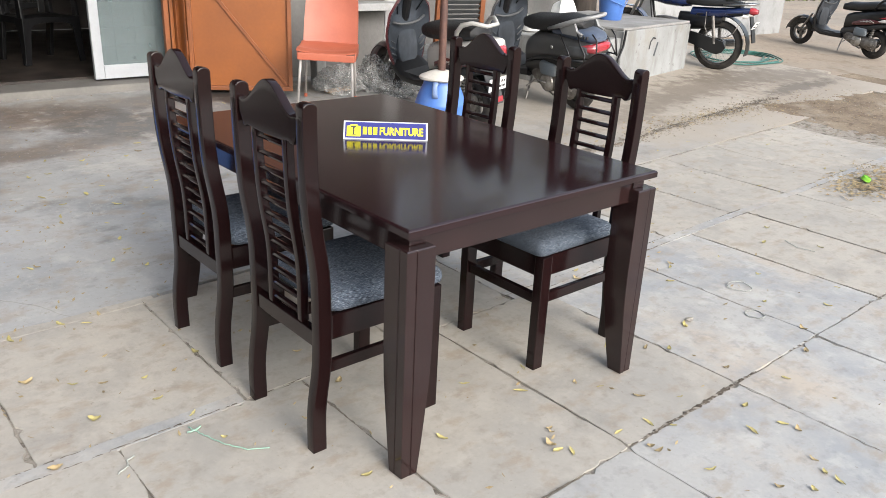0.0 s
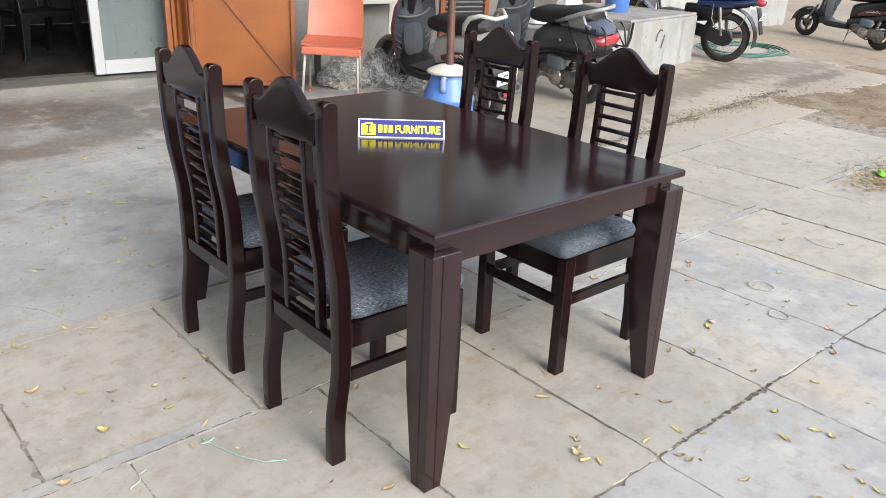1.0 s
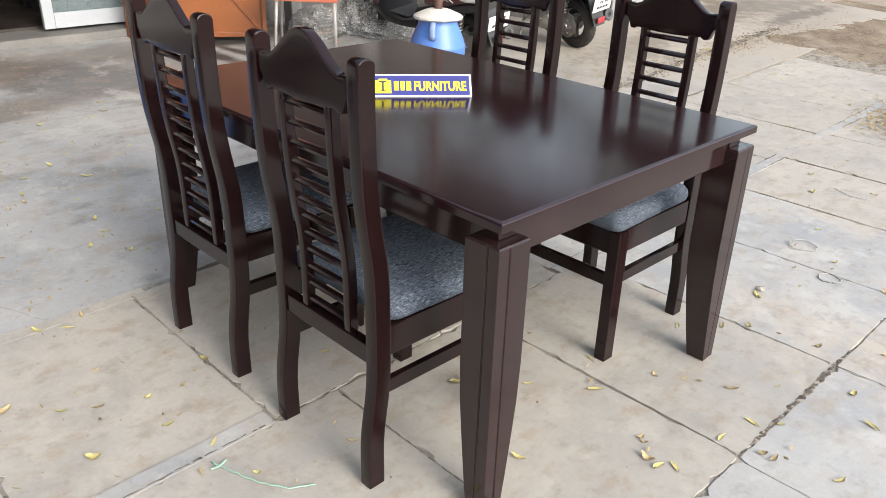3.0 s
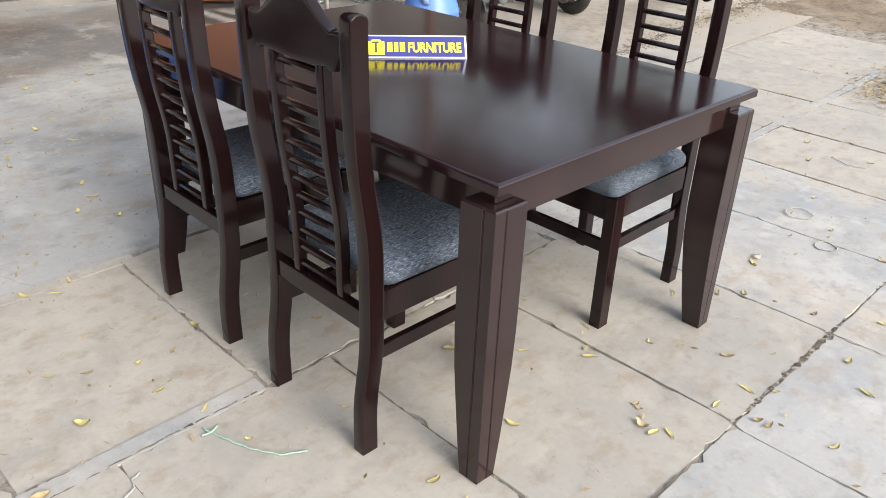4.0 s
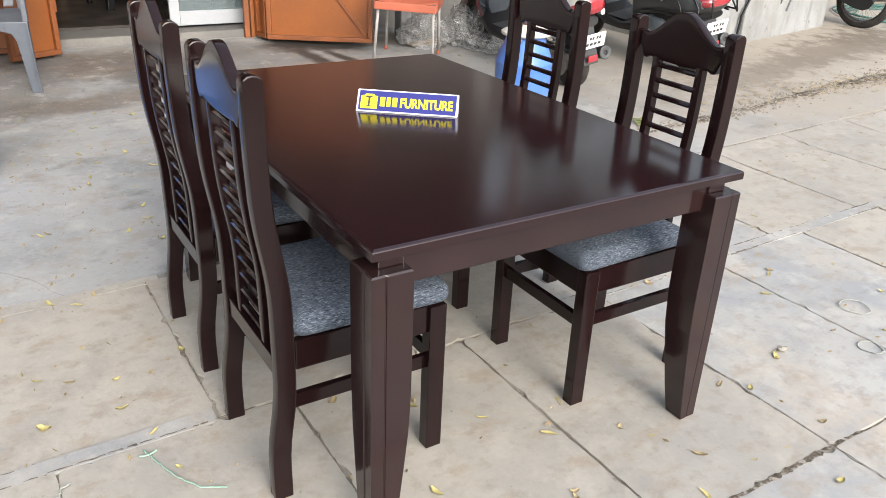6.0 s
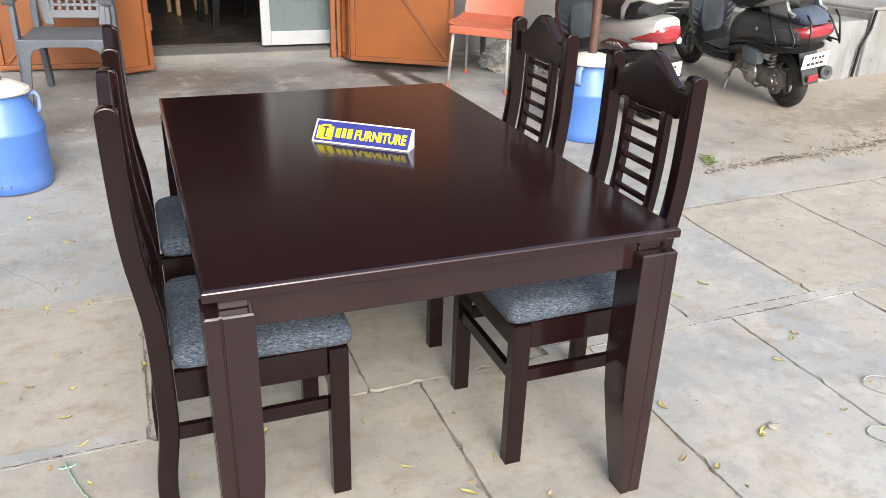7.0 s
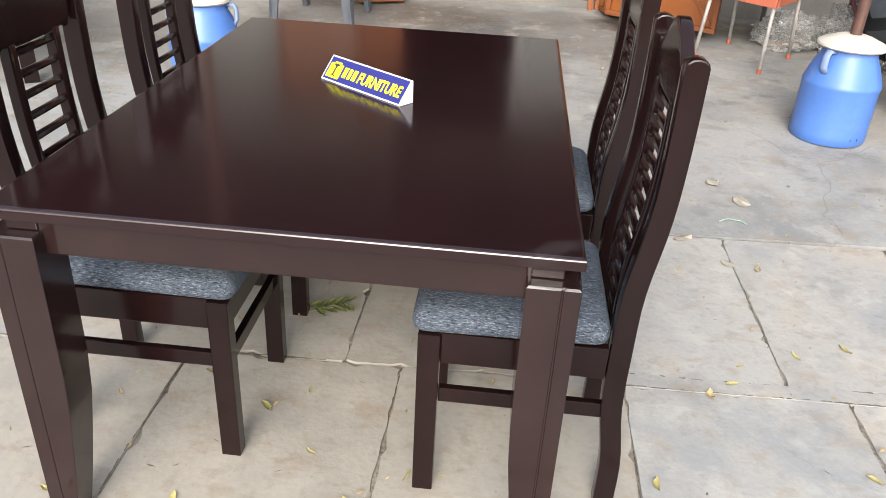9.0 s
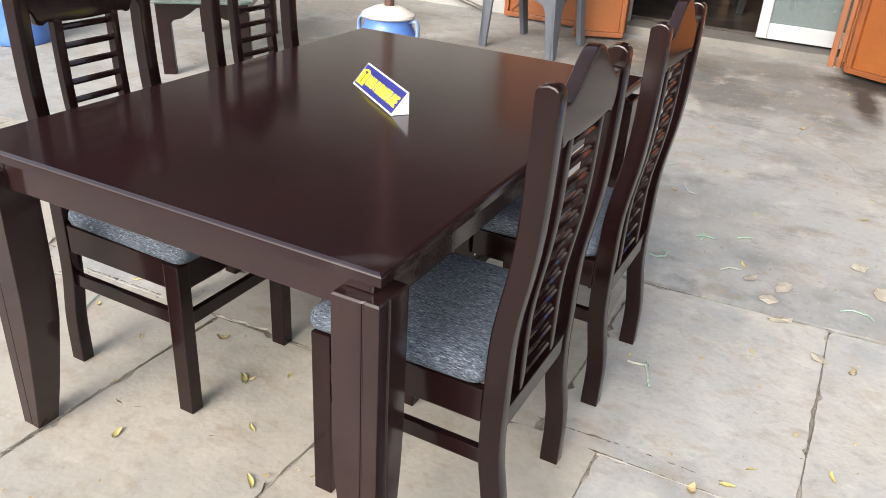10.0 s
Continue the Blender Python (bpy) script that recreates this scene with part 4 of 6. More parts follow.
# ---- yard: cans, plastic chairs, low table ----
def milk_can(m, label, pole=3.09, lid=1.0):
    t = thing("milk_can", label, "can", "blue cans", at=m)
    prof = [(0, 0.0), (0.172, 0.0), (0.18, 0.012), (0.182, 0.05), (0.18, 0.06), (0.181, 0.27), (0.1835, 0.278), (0.1835, 0.292), (0.179, 0.30), (0.168, 0.335), (0.148, 0.385), (0.132, 0.415), (0.126, 0.435), (0.126, 0.46), (0.0, 0.46)]
    part("body", lathe(prof, 40), BLUE_PLASTIC, t, "sky blue plastic can body", smooth="edges")
    for s in (-1, 1):
        bm = tube([(s * 0.122, 0, 0.440), (s * 0.160, 0, 0.447), (s * 0.172, 0, 0.425), (s * 0.174, 0, 0.375), (s * 0.158, 0, 0.345)], [0.011, 0.011, 0.010, 0.011, 0.012], 8)
        for v in bm.verts:
            v.co.y *= 1.9
        part("handle", bm, HANDLE_BLUE, t, "faded pale blue handle", smooth=True)
    for a in (250, 262):
        part("rivet", moved(lathe([(0, 0.005), (0.006, 0.004), (0.008, 0.0)], 8), pose(0.181 * math.cos(radians(a)), 0.181 * math.sin(radians(a)), 0.045) @ pose(0, 0, 0, 0, 90, 0) @ pose(0, 0, 0)), RUST, t)
    cap = [(0, 0.452), (0.130, 0.452), (0.152, 0.456), (0.160, 0.464), (0.158, 0.476), (0.146, 0.484), (0.115, 0.497), (0.085, 0.510), (0.065, 0.516), (0.05, 0.518), (0, 0.518)]
    part("lid", lathe([(r * lid, z) for r, z in cap], 40), LID_WHITE, t, "off-white cement filled lid", smooth="edges")
    if pole:
        part("pole", tube([(0.004, 0, 0.5), (0.0, 0.004, 1.2), (0.0, 0.0, pole)], 0.027, 14), RUST, t, "rusty brown steel pole", smooth="edges")
    return t


milk_can(pose(2.545, 2.855, 0.062, 0, 0, 35), "blue plastic milk can with white lid holding a rusty pole")
milk_can(pose(-0.69, 2.84, 0.062, 0, 0, 10), "blue plastic milk can with white lid holding a brown pole", lid=0.92)
milk_can(pose(-3.33, 2.47, 0.043, 0, 0, 80), "blue plastic milk can standing near the low table")


def orange_chair():
    """A moulded shell on four thin steel legs. Faces +x, centre of the seat at 0, 0."""
    t = thing("plastic_chair", "faded orange plastic chair with thin steel legs", "chair")
    rows = []
    for i in range(15):
        s = i / 14
        row = []
        for j in range(9):
            y = (j / 8 - 0.5) * 2
            if s < 0.5:
                q = s / 0.5
                x, z, hw = 0.235 - 0.42 * q, 0.462 - 0.022 * math.sin(math.pi * q) - (0.02 if i == 0 else 0), 0.235
                z += 0.022 * y * y
            else:
                q = (s - 0.5) / 0.5
                x, z, hw = -0.185 - 0.08 * q - 0.03 * math.sin(q * math.pi / 2), 0.47 + 0.46 * q, 0.225 - 0.02 * q * q
                x += 0.03 * y * y
            row.append((x, y * hw, z))
        rows.append(row)
    part("shell", sheet(rows, 0.012), ORANGE_PLASTIC, t, smooth="edges")
    part("seat_skirt", box(0.212, 0.238, -0.225, 0.225, 0.395, 0.452, 0.008), ORANGE_PLASTIC, t)
    part("seat_skirt", box(-0.17, 0.21, -0.232, -0.22, 0.40, 0.455, 0.004), ORANGE_PLASTIC, t)
    part("seat_skirt", box(-0.17, 0.21, 0.22, 0.232, 0.40, 0.455, 0.004), ORANGE_PLASTIC, t)
    for x, y, fx, fy in ((0.2, 0.2, 0.235, 0.22), (0.2, -0.2, 0.235, -0.22), (-0.17, 0.2, -0.23, 0.21), (-0.17, -0.2, -0.23, -0.21)):
        leg = part("leg", tube([(x, y, 0.44), (fx, fy, 0.02)], 0.0115, 10), LEG_GREY, t, "thin pale grey steel leg", smooth=True)
        part("foot", tube([(fx, fy, 0.03), (fx, fy, 0.0)], 0.014, 10), ORANGE_PLASTIC, leg)
    return t


orange_chair().matrix_basis = on_yard(2.405, 4.13, 232)


def moulded_chair(mat, label, m):
    """A one-piece plastic armchair with broad tapering legs. Faces +x, centre of the seat at 0, 0."""
    t = thing("armchair", label, "chair", at=m)
    rows = []
    for i in range(8):
        x = 0.235 - 0.42 * i / 7
        rows.append([(x, y, 0.40 - 0.012 * math.cos(y / 0.22 * 1.5) + 0.012 * (i == 0) * -1) for y in (-0.235, -0.16, -0.08, 0, 0.08, 0.16, 0.235)])
    part("seat", sheet(rows, 0.014), mat, t, smooth="edges")
    for s in (-1, 1):
        bm = prism([(s * 0.287, 0.0), (s * 0.232, 0.0), (s * 0.196, 0.30), (s * 0.178, 0.335), (s * 0.15, 0.345), (s * 0.15, 0.402), (s * 0.258, 0.402)], 0.218, 0.238, "x", 0.004)
        join(bm, prism([(0.238, 0.0), (0.178, 0.0), (0.135, 0.30), (0.11, 0.345), (0.11, 0.40), (0.238, 0.40)], s * 0.268 - 0.010, s * 0.268 + 0.010, "y", 0.004))
        for v in bm.verts:
            if abs(v.co.y) > 0.255 and v.co.z > 0.2:
                v.co.y -= s * 0.012
        part("front_leg", bm, mat, t)
        part("arm_post", prism([(0.235, 0.40), (0.22, 0.60), (0.165, 0.61), (0.16, 0.40)], s * 0.256 - 0.014, s * 0.256 + 0.014, "y", 0.006), mat, t)
        part("back_leg", prism([(-0.285, 0.0), (-0.215, 0.40), (-0.2, 0.62), (-0.15, 0.62), (-0.135, 0.40), (-0.225, 0.0)], s * 0.225 - 0.018, s * 0.225 + 0.018, "y", 0.006), mat, t)
        part("armrest", prism([(0.24, 0.596), (0.1, 0.616), (-0.2, 0.62), (-0.2, 0.65), (0.1, 0.646), (0.255, 0.622)], s * 0.262 - 0.032, s * 0.262 + 0.032, "y", 0.008), mat, t)
        part("back_stile", prism([(s * 0.128, 0.40), (s * 0.185, 0.40), (s * 0.222, 0.62), (s * 0.225, 0.86), (s * 0.165, 0.865), (s * 0.16, 0.62)], -0.215, -0.19, "x", 0.006), mat, t)
        part("seat_skirt", box(-0.18, 0.21, s * 0.236 - 0.006, s * 0.236 + 0.006, 0.345, 0.40, 0.003), mat, t)
    part("seat_skirt", prism([(-0.152, 0.345), (-0.12, 0.355), (0.0, 0.358), (0.12, 0.355), (0.152, 0.345), (0.152, 0.402), (-0.152, 0.402)], 0.219, 0.237, "x", 0.003), mat, t)
    part("top_rail", box(-0.218, -0.192, -0.222, 0.222, 0.80, 0.885, 0.01), mat, t)
    part("low_rail", box(-0.214, -0.194, -0.16, 0.16, 0.44, 0.49, 0.006), mat, t)
    for r in range(8):
        part("back_slat", box(-0.212, -0.198, -0.158, 0.158, 0.512 + 0.036 * r, 0.532 + 0.036 * r, 0.003, 1), mat, t)
    for c in range(7):
        y = -0.132 + 0.044 * c
        part("back_strip", box(-0.2095, -0.2005, y - 0.009, y + 0.009, 0.49, 0.80), mat, t)
    for ob in t.children:
        if ob.name.startswith(("back_stile", "top_rail", "low_rail", "back_slat", "back_strip")):
            ob.matrix_basis = Matrix.Translation((-0.205, 0, 0.42)) @ pose(0, 0, 0, 0, -11) @ Matrix.Translation((0.205, 0, -0.42))
    return t


moulded_chair(GREY_PLASTIC, "dark grey plastic armchair with a slotted back", on_yard(-0.42, 4.36, 262) @ Matrix.Scale(1.05, 4))
moulded_chair(BLACK_PLASTIC, "black plastic armchair inside the dim shop", pose(0.85, 6.5, 0.2535, 0, 0, -75))


def wooden_stool(m):
    t = thing("stool", "pale wooden stool inside the dim shop", "stool", at=m)
    part("seat", box(-0.17, 0.17, -0.17, 0.17, 0.42, 0.45, 0.006), SAWN_WOOD, t)
    for sx in (-1, 1):
        for sy in (-1, 1):
            part("leg", box(sx * 0.14 - 0.018, sx * 0.14 + 0.018, sy * 0.14 - 0.018, sy * 0.14 + 0.018, 0.0, 0.4198, 0.003), SAWN_WOOD, t)
    return t


wooden_stool(pose(0.5, 7.3, 0.2535, 0, 0, 15))


def low_table(m):
    """A glass-topped low table on two arched end panels; its length runs along y."""
    t = thing("low_table", "dark wooden low table with a glass top and arched ends", "table", at=m)
    arch = [(-0.268, 0), (-0.192, 0), (-0.192, 0.30), (-0.17, 0.325), (-0.12, 0.335), (-0.07, 0.365), (-0.03, 0.395), (0, 0.402), (0.03, 0.395), (0.07, 0.365), (0.12, 0.335), (0.17, 0.325), (0.192, 0.30), (0.192, 0), (0.268, 0), (0.268, 0.45), (-0.268, 0.45)]
    for y in (0.0, 1.0):
        part("end_panel", prism(arch, y - 0.02, y + 0.02, "y", 0.003, 1), WOOD_CHAIR, t)
    for s in (-1, 1):
        part("side_rail", box(s * 0.24 - 0.012, s * 0.24 + 0.012, 0.022, 0.978, 0.36, 0.45, 0.003), WOOD_CHAIR, t)
    glass = [(-0.26, -0.17), (0.26, -0.17), (0.31, -0.12), (0.31, 1.12), (0.26, 1.17), (-0.26, 1.17), (-0.31, 1.12), (-0.31, -0.12)]
    part("glass_top", prism(glass, 0.452, 0.464, "z", 0.003), GLASS_TOP, t)
    return t


low_table(on_yard(-1.81, 2.61, 30.6))


# ---- crumpled plastic bags ----
def bag(m, seed, label):
    bm = bmesh.new()
    bmesh.ops.create_icosphere(bm, subdivisions=5, radius=1)
    for v in bm.verts:
        d = v.co.normalized()
        d = d + 0.18 * noise.noise_vector(d * 2.2 + Vector((seed, 5, 0)))
        k = 0.58 + 0.30 * noise.noise(d * 1.7 + Vector((seed, 0, 0))) + 0.22 * (1 - abs(noise.noise(d * 2.4 + Vector((0, seed, 0))))) ** 2 + 0.10 * (1 - abs(noise.noise(d * 5 + Vector((seed, 3, 0))))) ** 2 + 0.035 * (1 - abs(noise.noise(d * 11 + Vector((3, seed, 0))))) ** 2
        v.co = d * k
        v.co.z = max(v.co.z, -0.55)
    low = min(v.co.z for v in bm.verts)
    for v in bm.verts:
        v.co.z -= low
    ob = part("plastic_bag", bm, POLYTHENE, at=m)
    return tagged(ob, label, "bag", "plastic bags by the wall")


bag(on_yard(2.82, 4.52, 20, 0.001) @ Matrix.Diagonal((0.34, 0.26, 0.15, 1)), 1.3, "heap of clear crumpled polythene against the grey wall")
bag(on_yard(3.12, 4.42, 75, 0.001) @ Matrix.Diagonal((0.24, 0.22, 0.2, 1)), 4.1, "clear crumpled plastic bag on the cement")
bag(on_yard(3.2, 4.14, 140, 0.001) @ Matrix.Diagonal((0.26, 0.17, 0.1, 1)), 7.7, "flattened clear plastic bag on the cement")


# ---- scooters ----
def wheel(parent, x, radius, wide, rim_mat=STEEL, spokes=0, name="wheel"):
    w = part(name, moved(lathe([(radius * 0.30, -0.03), (radius * 0.30, 0.03), (0.0, 0.034)], 16), pose(x, 0, radius, 90)), rim_mat, parent)
    ty = [(radius - wide * (1 - math.cos(a)) * 0.9 - 0.0, wide * 0.62 * math.sin(a)) for a in (math.pi * q / 8 - math.pi / 2 for q in range(9))]
    ring = [(r, z) for r, z in ty] + [(radius - wide * 1.1, 0.4 * wide), (radius - wide * 1.1, -0.4 * wide), ty[0]]
    part("tyre", moved(lathe(ring, 36), pose(x, 0, radius, 90)), TYRE, w, "dusty black tyre", smooth="edges")
    r = radius - wide * 1.02
    part("rim", moved(lathe([(r, -0.022), (r - 0.012, -0.026), (r - 0.02, 0), (r - 0.012, 0.026), (r, 0.022), (r, -0.022)], 32), pose(x, 0, radius, 90)), CHROME if spokes else rim_mat, w)
    if spokes:
        bm = bmesh.new()
        for i in range(spokes):
            a = 2 * math.pi * i / spokes
            tube([(x + 0.03 * math.cos(a + 0.6), 0.02 * (-1) ** i, radius + 0.03 * math.sin(a + 0.6)), (x + r * math.cos(a), 0, radius + r * math.sin(a))], 0.0025, 4, bm=bm)
        part("spokes", bm, CHROME, w)
    else:
        for i in range(3):
            a = 2 * math.pi * i / 3 + 0.4
            part("spoke", tube([(x, 0, radius), (x + r * math.cos(a), 0, radius + r * math.sin(a))], [0.034, 0.018], 8), rim_mat, w)
    return w


def number_plate(parent, m):
    p = part("number_plate", box(-0.004, 0.004, -0.1, 0.1, -0.055, 0.055, 0.002, 1), PLATE, parent, "white number plate", at=m)
    for z, ys in ((0.024, ((-0.06, -0.042), (-0.036, -0.018), (0.0, 0.016), (0.022, 0.038))), (-0.020, ((-0.062, -0.036), (-0.028, -0.002), (0.006, 0.032), (0.04, 0.066)))):
        for a, b in ys:
            part("plate_bar", box(-0.0055, -0.0042, a, b, z - 0.010, z + 0.010), INK, p)
    return p


def scooter(m, paint, apron_paint, label, wide=False, rail_mat=STEEL, guards=False):
    """Faces +x with its rear wheel's foot at 0, 0; 1.25 m between the wheels. wide: a fuller body with a separate tail cover."""
    t = thing("scooter", label, "scooter", "parked scooters", at=m)
    wheel(t, -0.07, 0.215, 0.085, STEEL, name="rear_wheel")
    wheel(t, 1.25, 0.215, 0.075, STEEL, name="front_wheel")
    if wide:
        part("body", loft([(-0.35, 0, 0.60, 0.03, 0.07), (-0.32, 0, 0.595, 0.07, 0.13), (-0.22, 0, 0.585, 0.095, 0.175), (-0.08, 0, 0.575, 0.115, 0.20), (0.08, 0, 0.565, 0.13, 0.205), (0.24, 0, 0.54, 0.14, 0.19), (0.38, 0, 0.50, 0.15, 0.15), (0.50, 0, 0.43, 0.15, 0.11)], 24, 2.4), paint, t, smooth="edges")
        part("tail_cover", loft([(-0.36, 0, 0.685, 0.02, 0.06), (-0.32, 0, 0.69, 0.045, 0.095), (-0.2, 0, 0.70, 0.055, 0.12), (-0.02, 0, 0.705, 0.05, 0.13), (0.12, 0, 0.70, 0.04, 0.12)], 18, 2.8), SLATE, t, "blue-grey tail cover", smooth="edges")
        for k in range(3):
            part("vent_slot", box(-0.30 + 0.03 * k, -0.29 + 0.03 * k, 0.095 + 0.006 * k, 0.113 + 0.006 * k, 0.69, 0.712), INK, t)
        part("lower_panel", loft([(-0.27, 0, 0.485, 0.03, 0.13), (-0.1, 0, 0.465, 0.05, 0.175), (0.15, 0, 0.43, 0.07, 0.175), (0.48, 0, 0.33, 0.09, 0.13)], 18, 3), BLACK_PLASTIC, t, smooth="edges")
        for s in (-1, 1):
            part("rubbing_strip", tube([(-0.30, s * 0.15, 0.515), (-0.15, s * 0.195, 0.508), (0.1, s * 0.209, 0.49), (0.3, s * 0.18, 0.44), (0.46, s * 0.13, 0.37)], 0.011, 8), BLACK_PLASTIC, t, smooth=True)
            part("badge", moved(lathe([(0, 0.006), (0.012, 0.006), (0.016, 0.0)], 14), pose(0.04, s * 0.203, 0.59, -s * 90)), CHROME, t)
            part("indicator", loft([(-0.325, s * 0.125, 0.60, 0.03, 0.018), (-0.27, s * 0.158, 0.595, 0.05, 0.018), (-0.18, s * 0.186, 0.59, 0.045, 0.012), (-0.10, s * 0.198, 0.58, 0.01, 0.006)], 12, 2.5), PANEL_GREY, t, "dusty grey indicator cover", smooth="edges")
        part("tail_light", loft([(-0.366, 0, 0.608, 0.022, 0.085), (-0.352, 0, 0.61, 0.038, 0.118), (-0.31, 0, 0.612, 0.042, 0.146), (-0.25, 0, 0.615, 0.03, 0.166)], 20, 3), RED_LENS, t, "red wraparound tail light", smooth="edges")
    else:
        part("body", loft([(-0.36, 0, 0.715, 0.03, 0.05), (-0.335, 0, 0.695, 0.07, 0.095), (-0.24, 0, 0.665, 0.095, 0.132), (-0.10, 0, 0.635, 0.10, 0.155), (0.05, 0, 0.60, 0.105, 0.165), (0.22, 0, 0.56, 0.115, 0.155), (0.36, 0, 0.52, 0.125, 0.13), (0.46, 0, 0.48, 0.13, 0.105)], 20, 3.0), paint, t, smooth="edges")
        part("lower_panel", loft([(-0.26, 0, 0.52, 0.04, 0.11), (-0.1, 0, 0.49, 0.05, 0.145), (0.15, 0, 0.42, 0.07, 0.145), (0.48, 0, 0.32, 0.08, 0.12)], 16, 3), PANEL_DARK, t, smooth="edges")
        for s in (-1, 1):
            decal = loft([(-0.17, s * 0.150, 0.56, 0.008, 0.006), (-0.02, s * 0.166, 0.545, 0.035, 0.008), (0.12, s * 0.166, 0.525, 0.045, 0.008), (0.3, s * 0.147, 0.48, 0.02, 0.008)], 8, 2.2)
            part("side_decal", decal, PAINT_MAROON, t, "maroon side decal", smooth="edges")
            for k in range(3):
                part("decal_stripe", tube([(-0.06 + 0.05 * k, s * 0.174, 0.54), (0.0 + 0.05 * k, s * 0.177, 0.565 - 0.01 * k), (0.06 + 0.05 * k, s * 0.176, 0.53)], 0.005, 5), PAINT_WHITE, t)
            part("indicator", loft([(-0.340, s * 0.088, 0.600, 0.022, 0.018), (-0.28, s * 0.118, 0.590, 0.028, 0.020), (-0.17, s * 0.146, 0.574, 0.022, 0.014), (-0.12, s * 0.153, 0.568, 0.006, 0.008)], 12, 2.3), CLEAR_LENS, t, "clear indicator lens", smooth="edges")
        part("tail_light", loft([(-0.374, 0, 0.668, 0.03, 0.055), (-0.358, 0, 0.662, 0.055, 0.088), (-0.31, 0, 0.650, 0.058, 0.117), (-0.25, 0, 0.637, 0.044, 0.135), (-0.18, 0, 0.622, 0.022, 0.1505), (-0.12, 0, 0.612, 0.004, 0.156)], 18, 2.8), RED_LENS, t, "red tail light lens", smooth="edges")
    seat = part("seat", loft([(-0.20, 0, 0.775, 0.02, 0.06), (-0.16, 0, 0.785, 0.055, 0.115), (0.05, 0, 0.77, 0.072, 0.14), (0.25, 0, 0.735, 0.07, 0.14), (0.45, 0, 0.72, 0.07, 0.12), (0.57, 0, 0.70, 0.05, 0.07)], 18, 2.8), VINYL, t, "black vinyl seat", smooth="edges")
    part("footboard", loft([(0.44, 0, 0.275, 0.05, 0.15), (0.6, 0, 0.26, 0.035, 0.18), (0.8, 0, 0.265, 0.04, 0.18), (0.95, 0, 0.33, 0.06, 0.16)], 16, 4), BLACK_PLASTIC, t, smooth="edges")
    part("floor_mat", box(0.56, 0.84, -0.13, 0.13, 0.302, 0.31, 0.003), PANEL_GREY, t)
    rows, inner = [], []
    for i in range(12):
        z = 0.25 + 0.70 * i / 11
        hw = bent([(0.25, 0.12), (0.40, 0.185), (0.65, 0.245), (0.84, 0.215), (0.95, 0.12)], z)
        x = bent([(0.25, 1.0), (0.5, 0.99), (0.95, 0.86)], z)
        ys = (-1, -0.85, -0.6, -0.3, 0, 0.3, 0.6, 0.85, 1)
        rows.append([(x + 0.055 - 0.12 * (y * y), y * hw, z) for y in ys])
        inner.append([(x + 0.012 - 0.075 * (y * y) - (0.035 * (1 - y * y) if 0.45 < z < 0.7 else 0), y * hw * 0.94, z) for y in ys])
    part("leg_shield", sheet(rows, 0.02), apron_paint, t, smooth="edges")
    panel = part("inner_panel", sheet(inner, 0.02), DUSTY_BLUE, t, "dusty blue-black plastic inner leg shield", smooth="edges")
    part("inset", loft([(0.905, 0, 0.50, 0.16, 0.10), (0.93, 0, 0.50, 0.17, 0.11)], 18, 3), DUSTY_BLUE, panel)
    for s in (-1, 1):
        for k in range(3):
            part("panel_rib", tube([(0.905, s * 0.13, 0.43 + 0.055 * k), (0.90, s * 0.185, 0.47 + 0.055 * k)], 0.006, 6), PANEL_GREY, panel)
    part("glove_lip", tube([(0.86, -0.17, 0.74), (0.835, -0.09, 0.715), (0.828, 0, 0.708), (0.835, 0.09, 0.715), (0.86, 0.17, 0.74)], 0.012, 8), PANEL_GREY, panel, smooth=True)
    part("handlebar_cover", loft([(0.72, 0, 0.985, 0.03, 0.07), (0.78, 0, 1.0, 0.06, 0.14), (0.88, 0, 0.995, 0.065, 0.14), (0.95, 0, 0.975, 0.04, 0.08)], 16, 2.6), apron_paint, t, smooth="edges")
    part("headlight", loft([(0.93, 0, 0.975, 0.04, 0.075), (0.965, 0, 0.97, 0.025, 0.05)], 14, 2.4), CLEAR_LENS, t, smooth="edges")
    part("steering_column", tube([(0.84, 0, 0.96), (0.94, 0, 0.72)], 0.045, 10), BLACK_PLASTIC, t)
    part("handlebar", tube([(0.72, 0.33, 1.0), (0.8, 0.15, 1.005), (0.8, -0.15, 1.005), (0.72, -0.33, 1.0)], 0.013, 8), STEEL, t)
    for s in (-1, 1):
        part("grip", tube([(0.715, s * 0.345, 1.0), (0.752, s * 0.23, 1.003)], 0.018, 8), VINYL, t)
        part("brake_lever", tube([(0.80, s * 0.17, 0.995), (0.80, s * 0.25, 0.985), (0.775, s * 0.33, 0.98)], 0.007, 6), CHROME, t)
        part("cable", tube([(0.82, s * 0.10, 0.98), (0.80, s * 0.14, 0.90), (0.87, s * 0.10, 0.80)], 0.006, 6), BLACK_PLASTIC, t, smooth=True)
        part("fork", tube([(1.08, s * 0.06, 0.52), (1.25, s * 0.06, 0.215)], 0.017, 8), STEEL, t)
    arc = [(1.25 + 0.265 * math.cos(a), 0.215 + 0.265 * math.sin(a)) for a in (radians(q) for q in range(5, 166, 16))]
    part("front_mudguard", sheet([[(x, y * 0.065, z - 0.03 * y * y) for y in (-1, -0.5, 0, 0.5, 1)] for x, z in arc], 0.008), apron_paint, t, smooth="edges")
    arc = [(-0.05 + 0.262 * math.cos(a), 0.215 + 0.262 * math.sin(a)) for a in (radians(q) for q in range(60, 150, 14))]
    part("rear_mudguard", sheet([[(x, y * 0.075, z) for y in (-1, -0.5, 0, 0.5, 1)] for x, z in arc], 0.008), BLACK_PLASTIC, t, smooth="edges")
